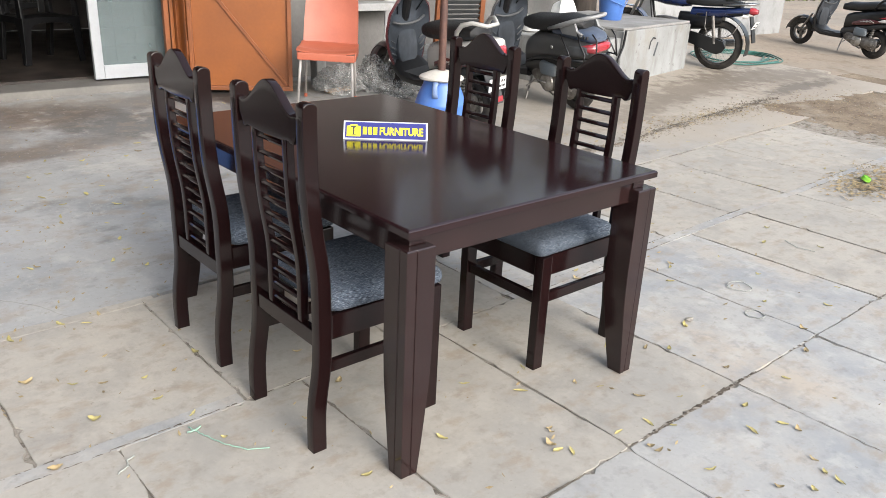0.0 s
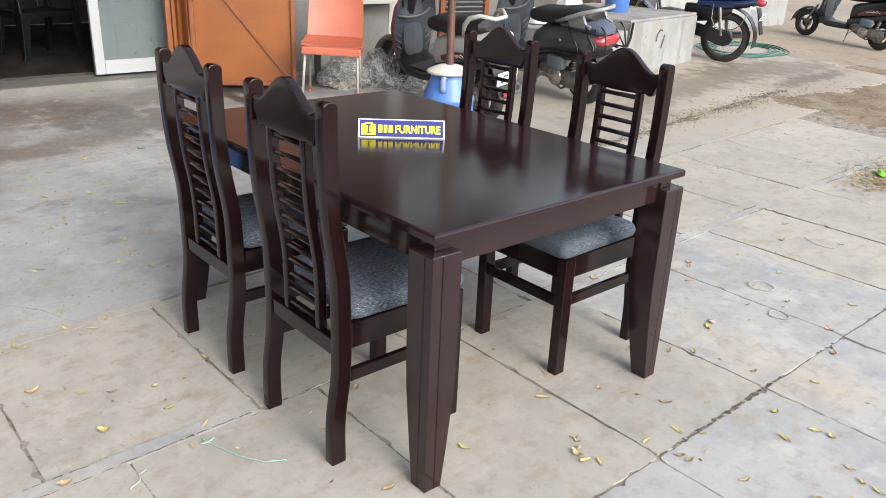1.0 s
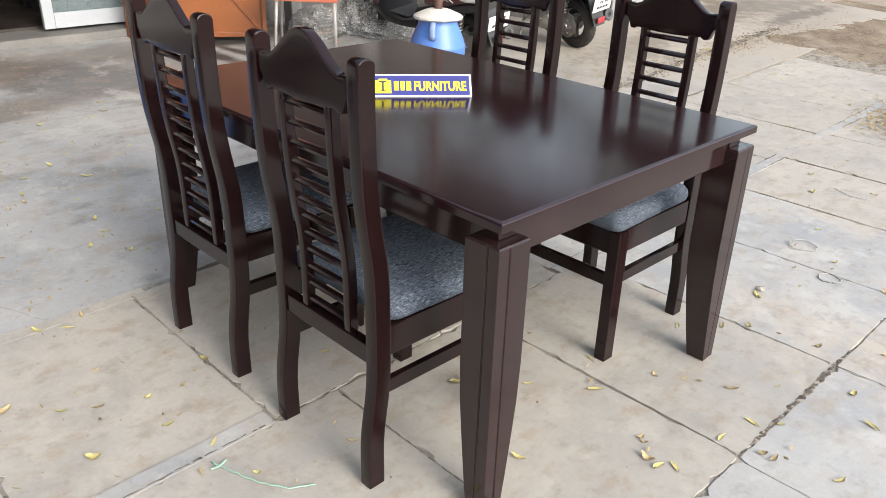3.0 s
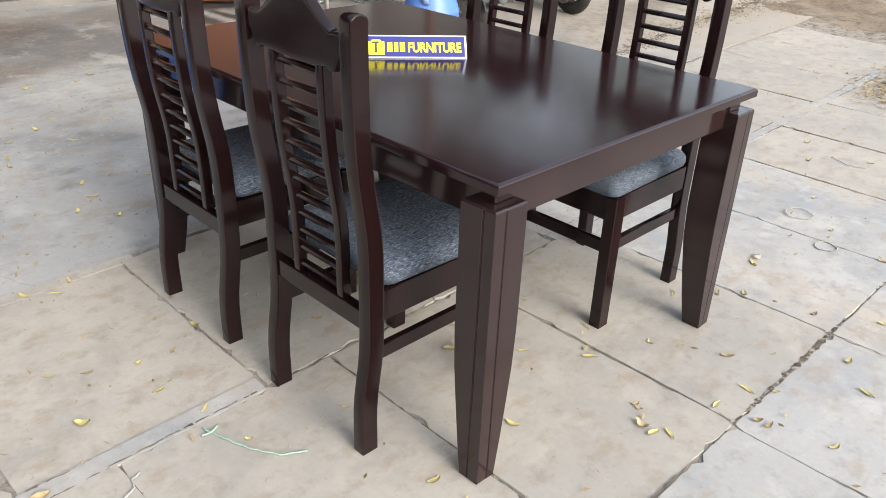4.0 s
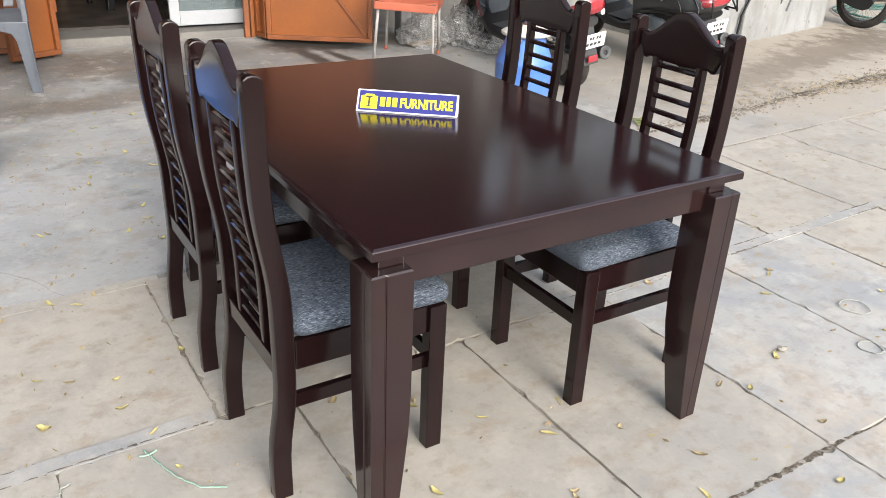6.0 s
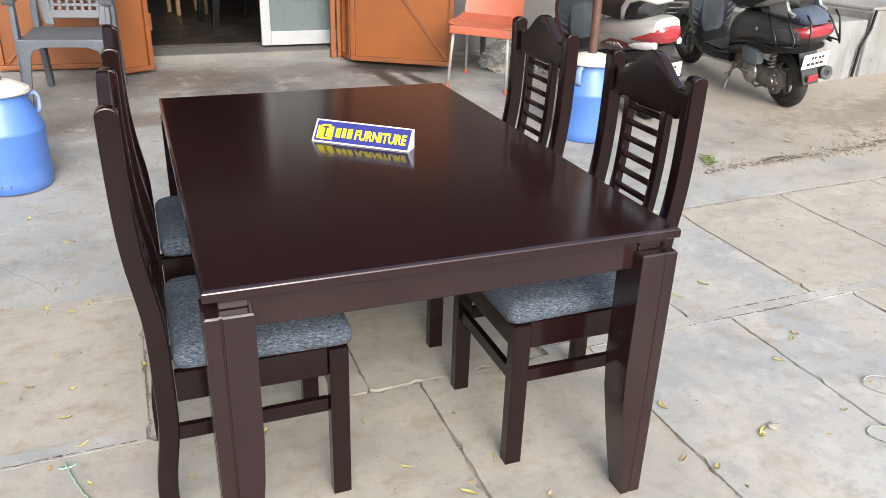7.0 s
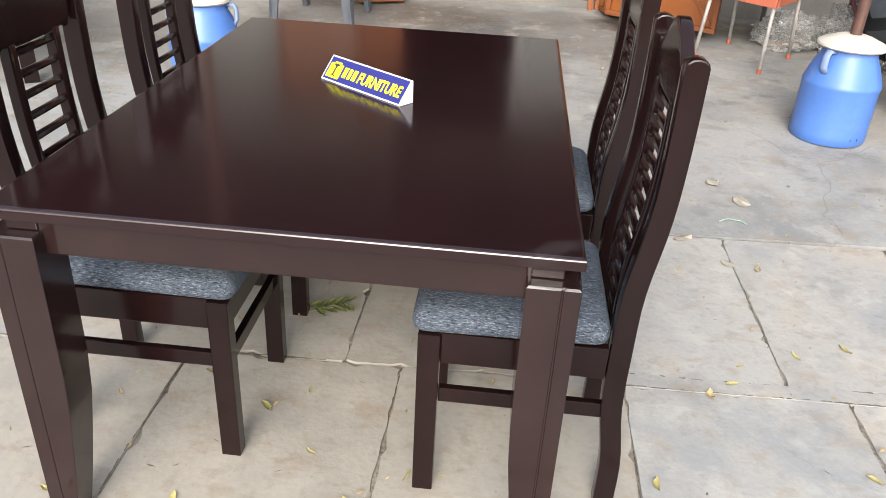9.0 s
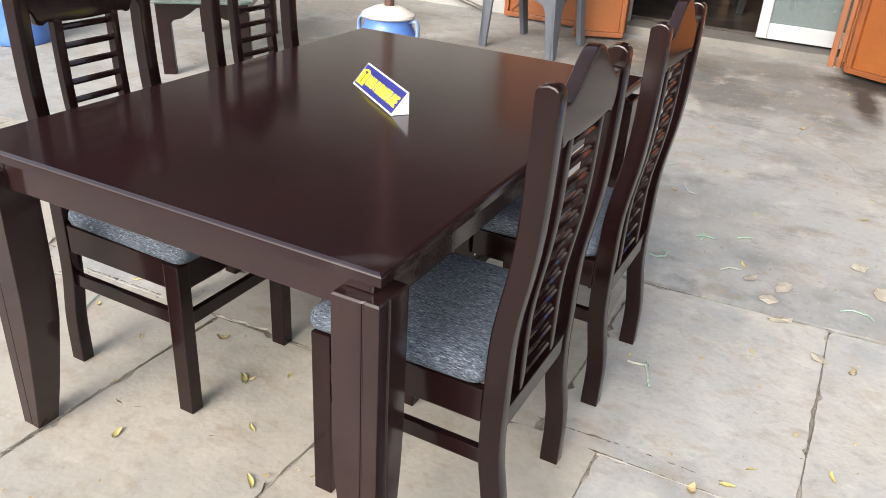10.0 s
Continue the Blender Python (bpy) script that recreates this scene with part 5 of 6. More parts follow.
    part("mud_flap", sheet([[(-0.255 - 0.075 * q, y * (0.072 - 0.012 * q), 0.50 - 0.26 * q) for y in (-1, -0.5, 0, 0.5, 1)] for q in (0, 0.33, 0.66, 1)], 0.010), PANEL_DARK, t, smooth="edges")
    number_plate(t, pose(-0.352, 0, 0.415, 0, -14, 0))
    part("rear_reflector", box(-0.352, -0.338, -0.04, 0.04, 0.265, 0.31, 0.004), RED_LENS, t)
    z = 0.0 if wide else 0.02
    grab = [(0.14, 0.15, 0.725), (-0.02, 0.162, 0.775 + z), (-0.17, 0.15, 0.83 + z), (-0.29, 0.10, 0.865 + z), (-0.32, 0.05, 0.87 + z), (-0.32, -0.05, 0.87 + z), (-0.29, -0.10, 0.865 + z), (-0.17, -0.15, 0.83 + z), (-0.02, -0.162, 0.775 + z), (0.14, -0.15, 0.725)]
    if not wide:
        grab = [(0.0, 0.14, 0.715), (-0.04, 0.15, 0.80), (-0.10, 0.145, 0.86), (-0.19, 0.11, 0.885), (-0.30, 0.05, 0.865), (-0.30, -0.05, 0.865), (-0.19, -0.11, 0.885), (-0.10, -0.145, 0.86), (-0.04, -0.15, 0.80), (0.0, -0.14, 0.715)]
    part("grab_rail", tube(grab, [0.012, 0.02, 0.02, 0.017, 0.016, 0.016, 0.017, 0.02, 0.02, 0.012], 10), rail_mat, t, smooth=True)
    for s in (-1, 1) if wide else ():
        part("rail_foot", prism([(-0.02, 0.70), (-0.24, 0.705), (-0.26, 0.73), (-0.20, 0.745), (-0.16, 0.82), (-0.12, 0.82), (0.02, 0.75)], s * 0.125 - 0.012, s * 0.125 + 0.012, "y", 0.006), rail_mat, t)
    part("engine", loft([(-0.12, 0.085, 0.22, 0.06, 0.05), (0.0, 0.09, 0.225, 0.085, 0.06), (0.3, 0.09, 0.27, 0.08, 0.06), (0.42, 0.06, 0.30, 0.07, 0.05)], 14, 3), STEEL, t, smooth="edges")
    part("kick_cover", moved(lathe([(0, 0.05), (0.05, 0.048), (0.08, 0.03), (0.09, 0.0), (0.09, -0.04)], 24), pose(0.16, 0.13, 0.235, -90)), GREY_METAL, t, "dull grey round engine cover", smooth="edges")
    part("hub_cover", moved(lathe([(0, 0.03), (0.03, 0.03), (0.035, 0.012), (0.075, 0.01), (0.10, -0.01)], 20), pose(-0.07, 0.115, 0.215, -90)), STEEL, t, smooth="edges")
    for k in range(6):
        a = 2 * math.pi * k / 6
        part("bolt", moved(lathe([(0, 0.008), (0.008, 0.008), (0.008, -0.004)], 8), pose(-0.07 + 0.06 * math.cos(a), 0.125, 0.215 + 0.06 * math.sin(a), -90)), GREY_METAL, t)
    part("kick_lever", tube([(0.14, 0.18, 0.24), (0.26, 0.20, 0.26), (0.33, 0.21, 0.20), (0.33, 0.25, 0.19)], 0.009, 8), STEEL, t, smooth=True)
    part("air_box", loft([(0.02, 0.165, 0.375, 0.045, 0.025), (0.04, 0.17, 0.375, 0.058, 0.032), (0.19, 0.17, 0.38, 0.062, 0.032), (0.215, 0.165, 0.38, 0.045, 0.025)], 16, 4.5), AIR_BLUE, t, "blue-grey plastic air box", smooth="edges")
    part("muffler", tube([(0.42, -0.10, 0.2), (0.25, -0.14, 0.2), (0.15, -0.15, 0.22), (-0.26, -0.15, 0.28), (-0.29, -0.15, 0.283)], [0.018, 0.02, 0.045, 0.05, 0.04], 16), PANEL_DARK, t, smooth="edges")
    part("muffler_cap", moved(lathe([(0.018, -0.004), (0.02, 0.002), (0.042, 0.006), (0.05, 0.0), (0.042, -0.006), (0.018, -0.004)], 20), pose(-0.297, -0.15, 0.283, 0, -82)), PANEL_GREY, t, smooth="edges")
    spring = [(-0.02 - 0.05 * q / 60 + 0.026 * math.cos(q * 0.75), 0.10 + 0.026 * math.sin(q * 0.75), 0.30 + 0.20 * q / 60) for q in range(61)]
    part("shock_spring", tube(spring, 0.006, 6), GREY_METAL, t, smooth=True)
    part("shock_absorber", tube([(-0.01, 0.10, 0.24), (-0.08, 0.10, 0.54)], 0.016, 10), STEEL, t)
    part("side_stand", tube([(0.42, 0.10, 0.24), (0.38, 0.22, 0.05)], 0.010, 8), STEEL, t)
    part("centre_stand", tube([(0.28, 0.12, 0.20), (0.08, 0.15, 0.14), (0.08, -0.15, 0.14), (0.28, -0.12, 0.20)], 0.011, 8), STEEL, t)
    if guards:
        for s in (-1, 1):
            part("crash_guard", tube([(-0.02, s * 0.207, 0.49), (-0.16, s * 0.215, 0.505), (-0.34, s * 0.19, 0.515), (-0.42, s * 0.12, 0.53), (-0.41, s * 0.11, 0.70), (-0.36, s * 0.11, 0.745)], 0.007, 8), BLACK_PLASTIC, t, smooth=True)
            part("crash_guard", tube([(-0.02, s * 0.16, 0.70), (-0.10, s * 0.195, 0.655), (-0.17, s * 0.205, 0.58), (-0.20, s * 0.205, 0.50)], 0.007, 8), BLACK_PLASTIC, t, smooth=True)
            part("crash_guard", tube([(-0.20, s * 0.13, 0.735), (-0.27, s * 0.165, 0.655), (-0.33, s * 0.165, 0.575), (-0.34, s * 0.19, 0.515)], 0.007, 8), BLACK_PLASTIC, t, smooth=True)
    return t


def parked(x, y, turn, tilt, size):
    return on_yard(x, y, turn, -0.003) @ pose(0, 0, 0, tilt) @ Matrix.Scale(size, 4)


scooter(parked(3.17, 3.16, 86.5, -10, 0.956), PAINT_WHITE, PAINT_MAROON, "white scooter with maroon front and red tail light", rail_mat=PAINT_WHITE)
scooter(parked(4.40, 3.185, 85, -10, 0.994), PAINT_BLACK, PAINT_BLACK, "dusty black scooter with wire guards and red tail light", True, RAIL_GREY, True)
scooter(on_yard(11.62, 3.58, 80, -0.035) @ Matrix.Scale(0.966, 4), BLACK_PLASTIC, BLACK_PLASTIC, "black scooter parked far off on the sandy ground", rail_mat=BLACK_PLASTIC)


def motorcycle(m):
    t = thing("motorcycle", "blue and black motorcycle with wire-spoked wheels by the block", "motorcycle", at=m)
    wheel(t, 0.0, 0.305, 0.075, STEEL, 36, "rear_wheel")
    wheel(t, 1.27, 0.305, 0.07, STEEL, 36, "front_wheel")
    part("tank", loft([(0.44, 0, 0.78, 0.05, 0.07), (0.54, 0, 0.81, 0.10, 0.13), (0.75, 0, 0.84, 0.13, 0.16), (0.94, 0, 0.86, 0.12, 0.15), (1.04, 0, 0.86, 0.05, 0.08)], 18, 2.5), PAINT_BLUE, t, smooth="edges")
    part("seat", loft([(-0.2, 0, 0.82, 0.03, 0.09), (-0.1, 0, 0.83, 0.045, 0.12), (0.25, 0, 0.80, 0.045, 0.125), (0.52, 0, 0.79, 0.04, 0.09), (0.6, 0, 0.81, 0.02, 0.05)], 16, 3), VINYL, t, "black vinyl seat", smooth="edges")
    part("tail_panel", loft([(-0.34, 0, 0.77, 0.03, 0.05), (-0.2, 0, 0.74, 0.055, 0.10), (0.1, 0, 0.69, 0.065, 0.12), (0.4, 0, 0.66, 0.07, 0.09)], 16, 2.6), PAINT_BLUE, t, smooth="edges")
    part("tail_light", loft([(-0.40, 0, 0.76, 0.025, 0.04), (-0.36, 0, 0.76, 0.045, 0.065), (-0.31, 0, 0.765, 0.04, 0.06)], 14, 2.6), RED_LENS, t, "red tail light", smooth="edges")
    number_plate(t, pose(-0.40, 0, 0.60, 0, -24, 0) @ Matrix.Scale(0.85, 4))
    part("tail_flap", sheet([[(-0.34 - 0.09 * q, y * 0.07, 0.70 - 0.30 * q) for y in (-1, 0, 1)] for q in (0, 0.5, 1)], 0.012), BLACK_PLASTIC, t)
    part("carrier", tube([(0.0, 0.10, 0.86), (-0.32, 0.11, 0.90), (-0.42, 0.06, 0.91), (-0.42, -0.06, 0.91), (-0.32, -0.11, 0.90), (0.0, -0.10, 0.86)], 0.009, 8), CHROME, t, smooth=True)
    for k in range(4):
        part("carrier_bar", tube([(-0.06 - 0.08 * k, -0.105, 0.868 + 0.01 * k), (-0.06 - 0.08 * k, 0.105, 0.868 + 0.01 * k)], 0.007, 6), CHROME, t)
    part("footrest", tube([(0.36, 0.12, 0.36), (0.38, 0.28, 0.36)], 0.014, 8), VINYL, t)
    arc = [(0.37 * math.cos(a), 0.305 + 0.37 * math.sin(a)) for a in (radians(q) for q in range(60, 195, 12))]
    part("rear_mudguard", sheet([[(x, y * 0.075, z) for y in (-1, 0, 1)] for x, z in arc], 0.008), BLACK_PLASTIC, t, smooth="edges")
    arc = [(1.27 + 0.345 * math.cos(a), 0.305 + 0.345 * math.sin(a)) for a in (radians(q) for q in range(20, 160, 12))]
    part("front_mudguard", sheet([[(x, y * 0.06, z) for y in (-1, 0, 1)] for x, z in arc], 0.008), PAINT_BLUE, t, smooth="edges")
    part("engine", loft([(0.42, 0, 0.40, 0.10, 0.11), (0.55, 0, 0.42, 0.14, 0.13), (0.78, 0, 0.44, 0.14, 0.12), (0.86, 0, 0.48, 0.08, 0.08)], 14, 3.2), STEEL, t, smooth="edges")
    part("frame_tube", tube([(-0.25, 0.09, 0.72), (0.3, 0.09, 0.66), (0.45, 0.07, 0.4), (0.85, 0.05, 0.35), (1.0, 0.03, 0.85)], 0.016, 8), BLACK_PLASTIC, t)
    part("frame_tube", tube([(-0.25, -0.09, 0.72), (0.3, -0.09, 0.66), (0.45, -0.07, 0.4), (0.85, -0.05, 0.35), (1.0, -0.03, 0.85)], 0.016, 8), BLACK_PLASTIC, t)
    for s in (-1, 1):
        part("shock_absorber", tube([(0.02, s * 0.12, 0.33), (0.1, s * 0.12, 0.66)], 0.022, 10), STEEL, t)
        part("swing_arm", tube([(0.0, s * 0.1, 0.305), (0.45, s * 0.09, 0.38)], 0.018, 8), BLACK_PLASTIC, t)
        part("fork", tube([(1.27, s * 0.08, 0.305), (1.05, s * 0.08, 0.92)], 0.02, 10), CHROME, t)
        part("grip", tube([(0.86, s * 0.34, 1.02), (0.92, s * 0.24, 1.03)], 0.018, 8), VINYL, t)
        part("indicator", loft([(-0.33, s * 0.14, 0.70, 0.015, 0.015), (-0.27, s * 0.14, 0.70, 0.025, 0.025)], 10, 2.3), CLEAR_LENS, t)
    part("side_panel", loft([(0.0, 0, 0.62, 0.04, 0.09), (0.15, 0, 0.58, 0.09, 0.12), (0.4, 0, 0.56, 0.11, 0.11), (0.55, 0, 0.60, 0.06, 0.08)], 14, 3), BLACK_PLASTIC, t, smooth="edges")
    part("chain_cover", prism([(-0.10, 0.24), (-0.13, 0.30), (-0.09, 0.37), (0.0, 0.39), (0.42, 0.46), (0.46, 0.34), (0.05, 0.22), (-0.04, 0.21)], 0.105, 0.135, "y", 0.004), BLACK_PLASTIC, t)
    part("saree_guard", tube([(0.18, 0.15, 0.70), (0.16, 0.17, 0.52), (0.10, 0.18, 0.43), (0.0, 0.18, 0.41), (-0.12, 0.18, 0.43), (-0.2, 0.17, 0.49), (-0.26, 0.15, 0.64)], 0.006, 8), STEEL, t, smooth=True)
    part("muffler", tube([(0.7, -0.14, 0.28), (0.3, -0.16, 0.27), (0.2, -0.16, 0.29), (-0.25, -0.17, 0.36)], [0.02, 0.022, 0.045, 0.048], 14), CHROME, t, smooth="edges")
    part("handlebar", tube([(0.86, 0.34, 1.02), (0.97, 0.15, 1.03), (1.0, 0, 0.98), (0.97, -0.15, 1.03), (0.86, -0.34, 1.02)], 0.012, 8), CHROME, t)
    part("headlight", loft([(1.03, 0, 0.90, 0.07, 0.07), (1.12, 0, 0.89, 0.09, 0.09), (1.16, 0, 0.89, 0.08, 0.08)], 16, 2.2), BLACK_PLASTIC, t, smooth="edges")
    part("grab_rail", tube([(0.0, 0.13, 0.80), (-0.28, 0.12, 0.84), (-0.36, 0.05, 0.85), (-0.36, -0.05, 0.85), (-0.28, -0.12, 0.84), (0.0, -0.13, 0.80)], 0.012, 8), CHROME, t, smooth=True)
    part("side_stand", tube([(0.45, 0.12, 0.30), (0.42, 0.25, 0.012)], 0.012, 8), STEEL, t)
    return t


motorcycle(on_yard(7.80, 3.84, 104, -0.01) @ Matrix.Scale(0.96, 4))

# ---- concrete tank with a bucket, hose, tree ----
tank = thing("concrete_tank", "low concrete tank with whitewashed sides and a crack", "tank")
part("body", prism([(5.72, 3.69), (7.42, 4.0), (7.2, 5.4), (5.46, 5.1)], 0.0, 0.645, "z", 0.012, 2), TANK_PAINT, tank)
part("top_slab", prism([(5.73, 3.70), (7.41, 4.01), (7.19, 5.39), (5.47, 5.09)], 0.646, 0.675, "z", 0.01, 2), CONCRETE, tank)
part("side_wall", prism([(5.0, 3.58), (5.69, 3.69), (5.43, 5.08), (4.75, 4.95)], 0.0, 0.58, "z", 0.012, 2), TANK_PAINT, tank)
part("paint_mark", tube([(6.36, 3.803, 0.42), (6.38, 3.806, 0.50), (6.43, 3.815, 0.54), (6.49, 3.826, 0.53)], 0.008, 5), INK, tank)
part("paint_mark", tube([(6.5, 3.828, 0.34), (6.56, 3.839, 0.48)], 0.012, 5), PANEL_GREY, tank)
part("cable", tube([(5.72, 3.66, 0.66), (5.70, 3.66, 0.5), (5.62, 3.65, 0.36), (5.6, 3.65, 0.12)], 0.013, 6), BLACK_PLASTIC, tank)

bucket = thing("bucket", "light blue plastic bucket with a handle on the tank", "bucket", at=pose(6.41, 4.42, 0.6755))
part("body", lathe([(0, 0), (0.12, 0), (0.125, 0.01), (0.16, 0.29), (0.172, 0.295), (0.172, 0.31), (0.158, 0.312), (0.155, 0.29), (0.118, 0.012), (0, 0.012)], 32), BLUE_PLASTIC, bucket, smooth="edges")
part("handle", tube([(0.165, 0, 0.30), (0.155, -0.1, 0.22), (0.0, -0.18, 0.16), (-0.155, -0.1, 0.22), (-0.165, 0, 0.30)], 0.006, 8), BLUE_PLASTIC, bucket, smooth=True)

def basin(m, label):
    ob = part("plastic_basin", lathe([(0, 0), (0.13, 0), (0.15, 0.012), (0.185, 0.13), (0.20, 0.137), (0.20, 0.147), (0.178, 0.14), (0.142, 0.02), (0, 0.016)], 32), PLATE, at=m, smooth="edges")
    return tagged(ob, label, "basin", "white basins")


basin(pose(5.22, 4.5, 0.5815), "off-white plastic basin standing on the tank")
basin(pose(5.52, 4.45, 0.72, 78, 0, 15), "off-white plastic basin tipped on its rim")

louvre = thing("louvred_panel", "dark louvred panel with orange edges behind the scooters", "panel", at=on_yard(4.77, 5.2, -6))
for x in (-0.29, 0.29):
    part("edge_post", box(x - 0.03, x + 0.03, -0.02, 0.02, 0.0, 0.86, 0.004), ORANGE_DARK, louvre)
for k in range(14):
    part("slat", moved(box(-0.258, 0.258, -0.004, 0.004, -0.026, 0.026, 0.002, 1), pose(0, 0, 0.10 + 0.05 * k, 35)), PANEL_GREY, louvre)

bm = bmesh.new()
for k in range(5):
    tube([(8.95 + (0.5 + 0.07 * k) * math.cos(a), 4.2 + (0.3 + 0.05 * k) * math.sin(a) + 0.03 * math.sin(5 * a + k), rise(4.2 + (0.3 + 0.05 * k) * math.sin(a)) + 0.01 + 0.008 * (k % 3)) for a in (2 * math.pi * i / 36 for i in range(36))], 0.009, 6, True, bm)
tagged(part("garden_hose", bm, HOSE, smooth=True), "green rubber hose coiled on the ground", "hose")


def tree(m):
    t = thing("tree", "old tree with dark rough bark behind the tank", "tree", at=m)
    bm = tube([(0, 0, -0.1), (0.01, 0, 0.3), (0.03, 0.02, 1.0), (0.0, 0.05, 1.9), (-0.06, 0.0, 2.8)], [0.25, 0.18, 0.155, 0.14, 0.12], 18)
    for v in bm.verts:
        v.co += 0.03 * noise.noise(v.co * 4) * Vector((v.co.x, v.co.y, 0)).normalized()
    trunk = part("trunk", bm, BARK, t, smooth=True)
    # Limbs and crown are unseen, spread wide to shade the yard's back.
    rnd = random.Random(4)
    leaves = bmesh.new()
    for k in range(6):
        a = 2 * math.pi * k / 6 + rnd.uniform(-0.3, 0.3)
        pts = [Vector((-0.03, 0.02, 2.4 + 0.1 * k))]
        for q in range(4):
            pts.append(pts[-1] + Vector((0.75 * math.cos(a + rnd.uniform(-0.3, 0.3)), 0.75 * math.sin(a), rnd.uniform(0.12, 0.42))))
        part("limb", tube(pts, [0.09, 0.07, 0.05, 0.035, 0.02], 8), BARK, t, smooth=True)
        for p in pts[2:]:
            for j in range(420):
                c = p + Vector((rnd.gauss(0, 0.5), rnd.gauss(0, 0.5), rnd.gauss(0.15, 0.32)))
                d, e = Vector((rnd.uniform(-1, 1), rnd.uniform(-1, 1), rnd.uniform(-0.6, 0.2))).normalized() * 0.09, Vector((rnd.uniform(-1, 1), rnd.uniform(-1, 1), 0.3)).normalized() * 0.03
                leaves.faces.new([leaves.verts.new(c + w) for w in (-d, e, d, -e)])
    part("crown", leaves, LEAF_GREEN, t, "unseen crown of small green leaves, added to shade the yard")
    return t


tree(pose(7.52, 5.75, 0.15))

rnd = random.Random(21)
bm = bmesh.new()
for i in range(1500):
    x, y = rnd.uniform(17, 40), rnd.uniform(10.5, 13.5)
    h, a = rise(6) + rnd.uniform(0.0, 0.2), rnd.uniform(0, 6.28)
    dx, dy = 0.05 * math.cos(a), 0.05 * math.sin(a)
    bm.faces.new([bm.verts.new(p) for p in ((x - dx, y - dy, 0.16), (x + dx, y + dy, 0.16), (x + 3 * dy, y - 3 * dx, h))])
tagged(part("weeds", bm, LEAF_GREEN), "low green weeds at the edge of the sandy ground", "weeds", kind="stuff")


# ---- fallen leaves, scraps and twine ----
def leaf_mesh(seed, long, wide, curl):
    r = random.Random(seed)
    bm = bmesh.new()
    n = 7
    rows = []
    for i in range(n + 1):
        s = i / n
        w = wide * math.sin(math.pi * min(s * 0.97 + 0.02, 1)) ** 0.8
        bendz = curl * (s - 0.5) ** 2 * 4 + 0.004
        side = 0.14 * long * math.sin(s * 2.2 + r.random())
        rows.append([bm.verts.new(((s - 0.5) * long, side + q * w, max(bendz + abs(q) * wide * 0.45 * r.uniform(0.5, 1.3), 0.002))) for q in (-1, -0.5, 0, 0.5, 1)])
    for a, b in zip(rows, rows[1:]):
        for j in range(4):
            bm.faces.new((a[j], a[j + 1], b[j + 1], b[j]))
    low = min(v.co.z for v in bm.verts)
    for v in bm.verts:
        v.co.z += 0.0015 - low
    return bm


LEAVES = []
for k, (lg, wd, cu, mt, lb) in enumerate(((0.056, 0.0075, 0.004, LEAF_YELLOW, "curled yellow fallen leaf on the cement"), (0.052, 0.010, 0.003, LEAF_YELLOW, "small yellow fallen leaf on the cement"),
                                          (0.045, 0.008, 0.006, LEAF_BROWN, "dry brown curled leaf on the cement"), (0.060, 0.008, 0.005, LEAF_YELLOW, "long curled yellow leaf on the cement"),
                                          (0.046, 0.013, 0.010, LEAF_BROWN, "broad dry tan leaf curled on the cement"), (0.040, 0.012, 0.009, LEAF_YELLOW, "broad crumpled yellow leaf on the cement"))):
    ob = part("fallen_leaf", leaf_mesh(k, lg, wd, cu), mt, smooth=True)
    tagged(ob, lb, "leaf", "fallen leaves")
    LEAVES.append(ob)
SPOTS = [(-0.15, 2.94), (0.06, 2.90), (0.59, 3.53), (-0.65, 1.51), (-0.69, 1.17), (-0.58, 0.82), (-0.49, 1.01), (-0.38, 0.82), (-0.33, 0.67), (-0.75, 0.63),
         (-0.47, 1.54), (-0.15, 1.04), (0.15, 0.83), (0.47, -0.18), (0.48, -0.14), (0.72, -0.34), (1.06, -0.49), (1.18, -0.40), (1.08, -0.69), (1.04, -0.79),
         (1.48, -0.39), (1.37, -0.21), (0.93, -0.14), (1.56, 0.09), (1.32, 0.0), (1.94, -0.23), (1.75, -0.33)]
MORE = [(2.08, 0.52), (2.98, 0.19), (2.78, 0.40), (1.88, 0.10), (0.34, 0.43), (0.62, 0.13), (1.86, 1.44), (1.55, 0.67), (1.89, 0.39), (2.04, 0.50),
        (1.54, 0.08), (1.25, 0.06), (1.13, 0.17), (1.35, 0.30), (0.74, 0.24), (2.02, 0.97), (1.57, 1.38), (1.62, 0.73), (1.87, 1.48), (1.83, 2.63), (2.06, 2.93)]
for ob in LEAVES:
    ob.matrix_basis = on_yard(*SPOTS.pop(0), 360 * random.random())
for x, y in SPOTS + MORE:
    copy_thing(random.choice(LEAVES), on_yard(x, y, 360 * random.random()) @ Matrix.Scale(random.uniform(0.6, 0.95), 4))
for i in range(110):
    x, y = random.choice(((random.uniform(-2.2, 0.0), random.uniform(0.5, 4.5)), (random.uniform(1.3, 5.0), random.uniform(-0.9, 2.2)), (random.uniform(-0.4, 3.2), random.uniform(1.7, 4.6)), (random.uniform(-0.6, 1.2), random.uniform(-0.8, 0.6))))
    copy_thing(random.choice(LEAVES), on_yard(x, y, 360 * random.random()) @ Matrix.Scale(random.uniform(0.4, 0.9), 4))

for i in range(34):
    copy_thing(random.choice(LEAVES), on_yard(random.uniform(-1.3, 0.5), random.uniform(1.9, 3.7), 360 * random.random()) @ Matrix.Scale(random.uniform(0.6, 1.0), 4))

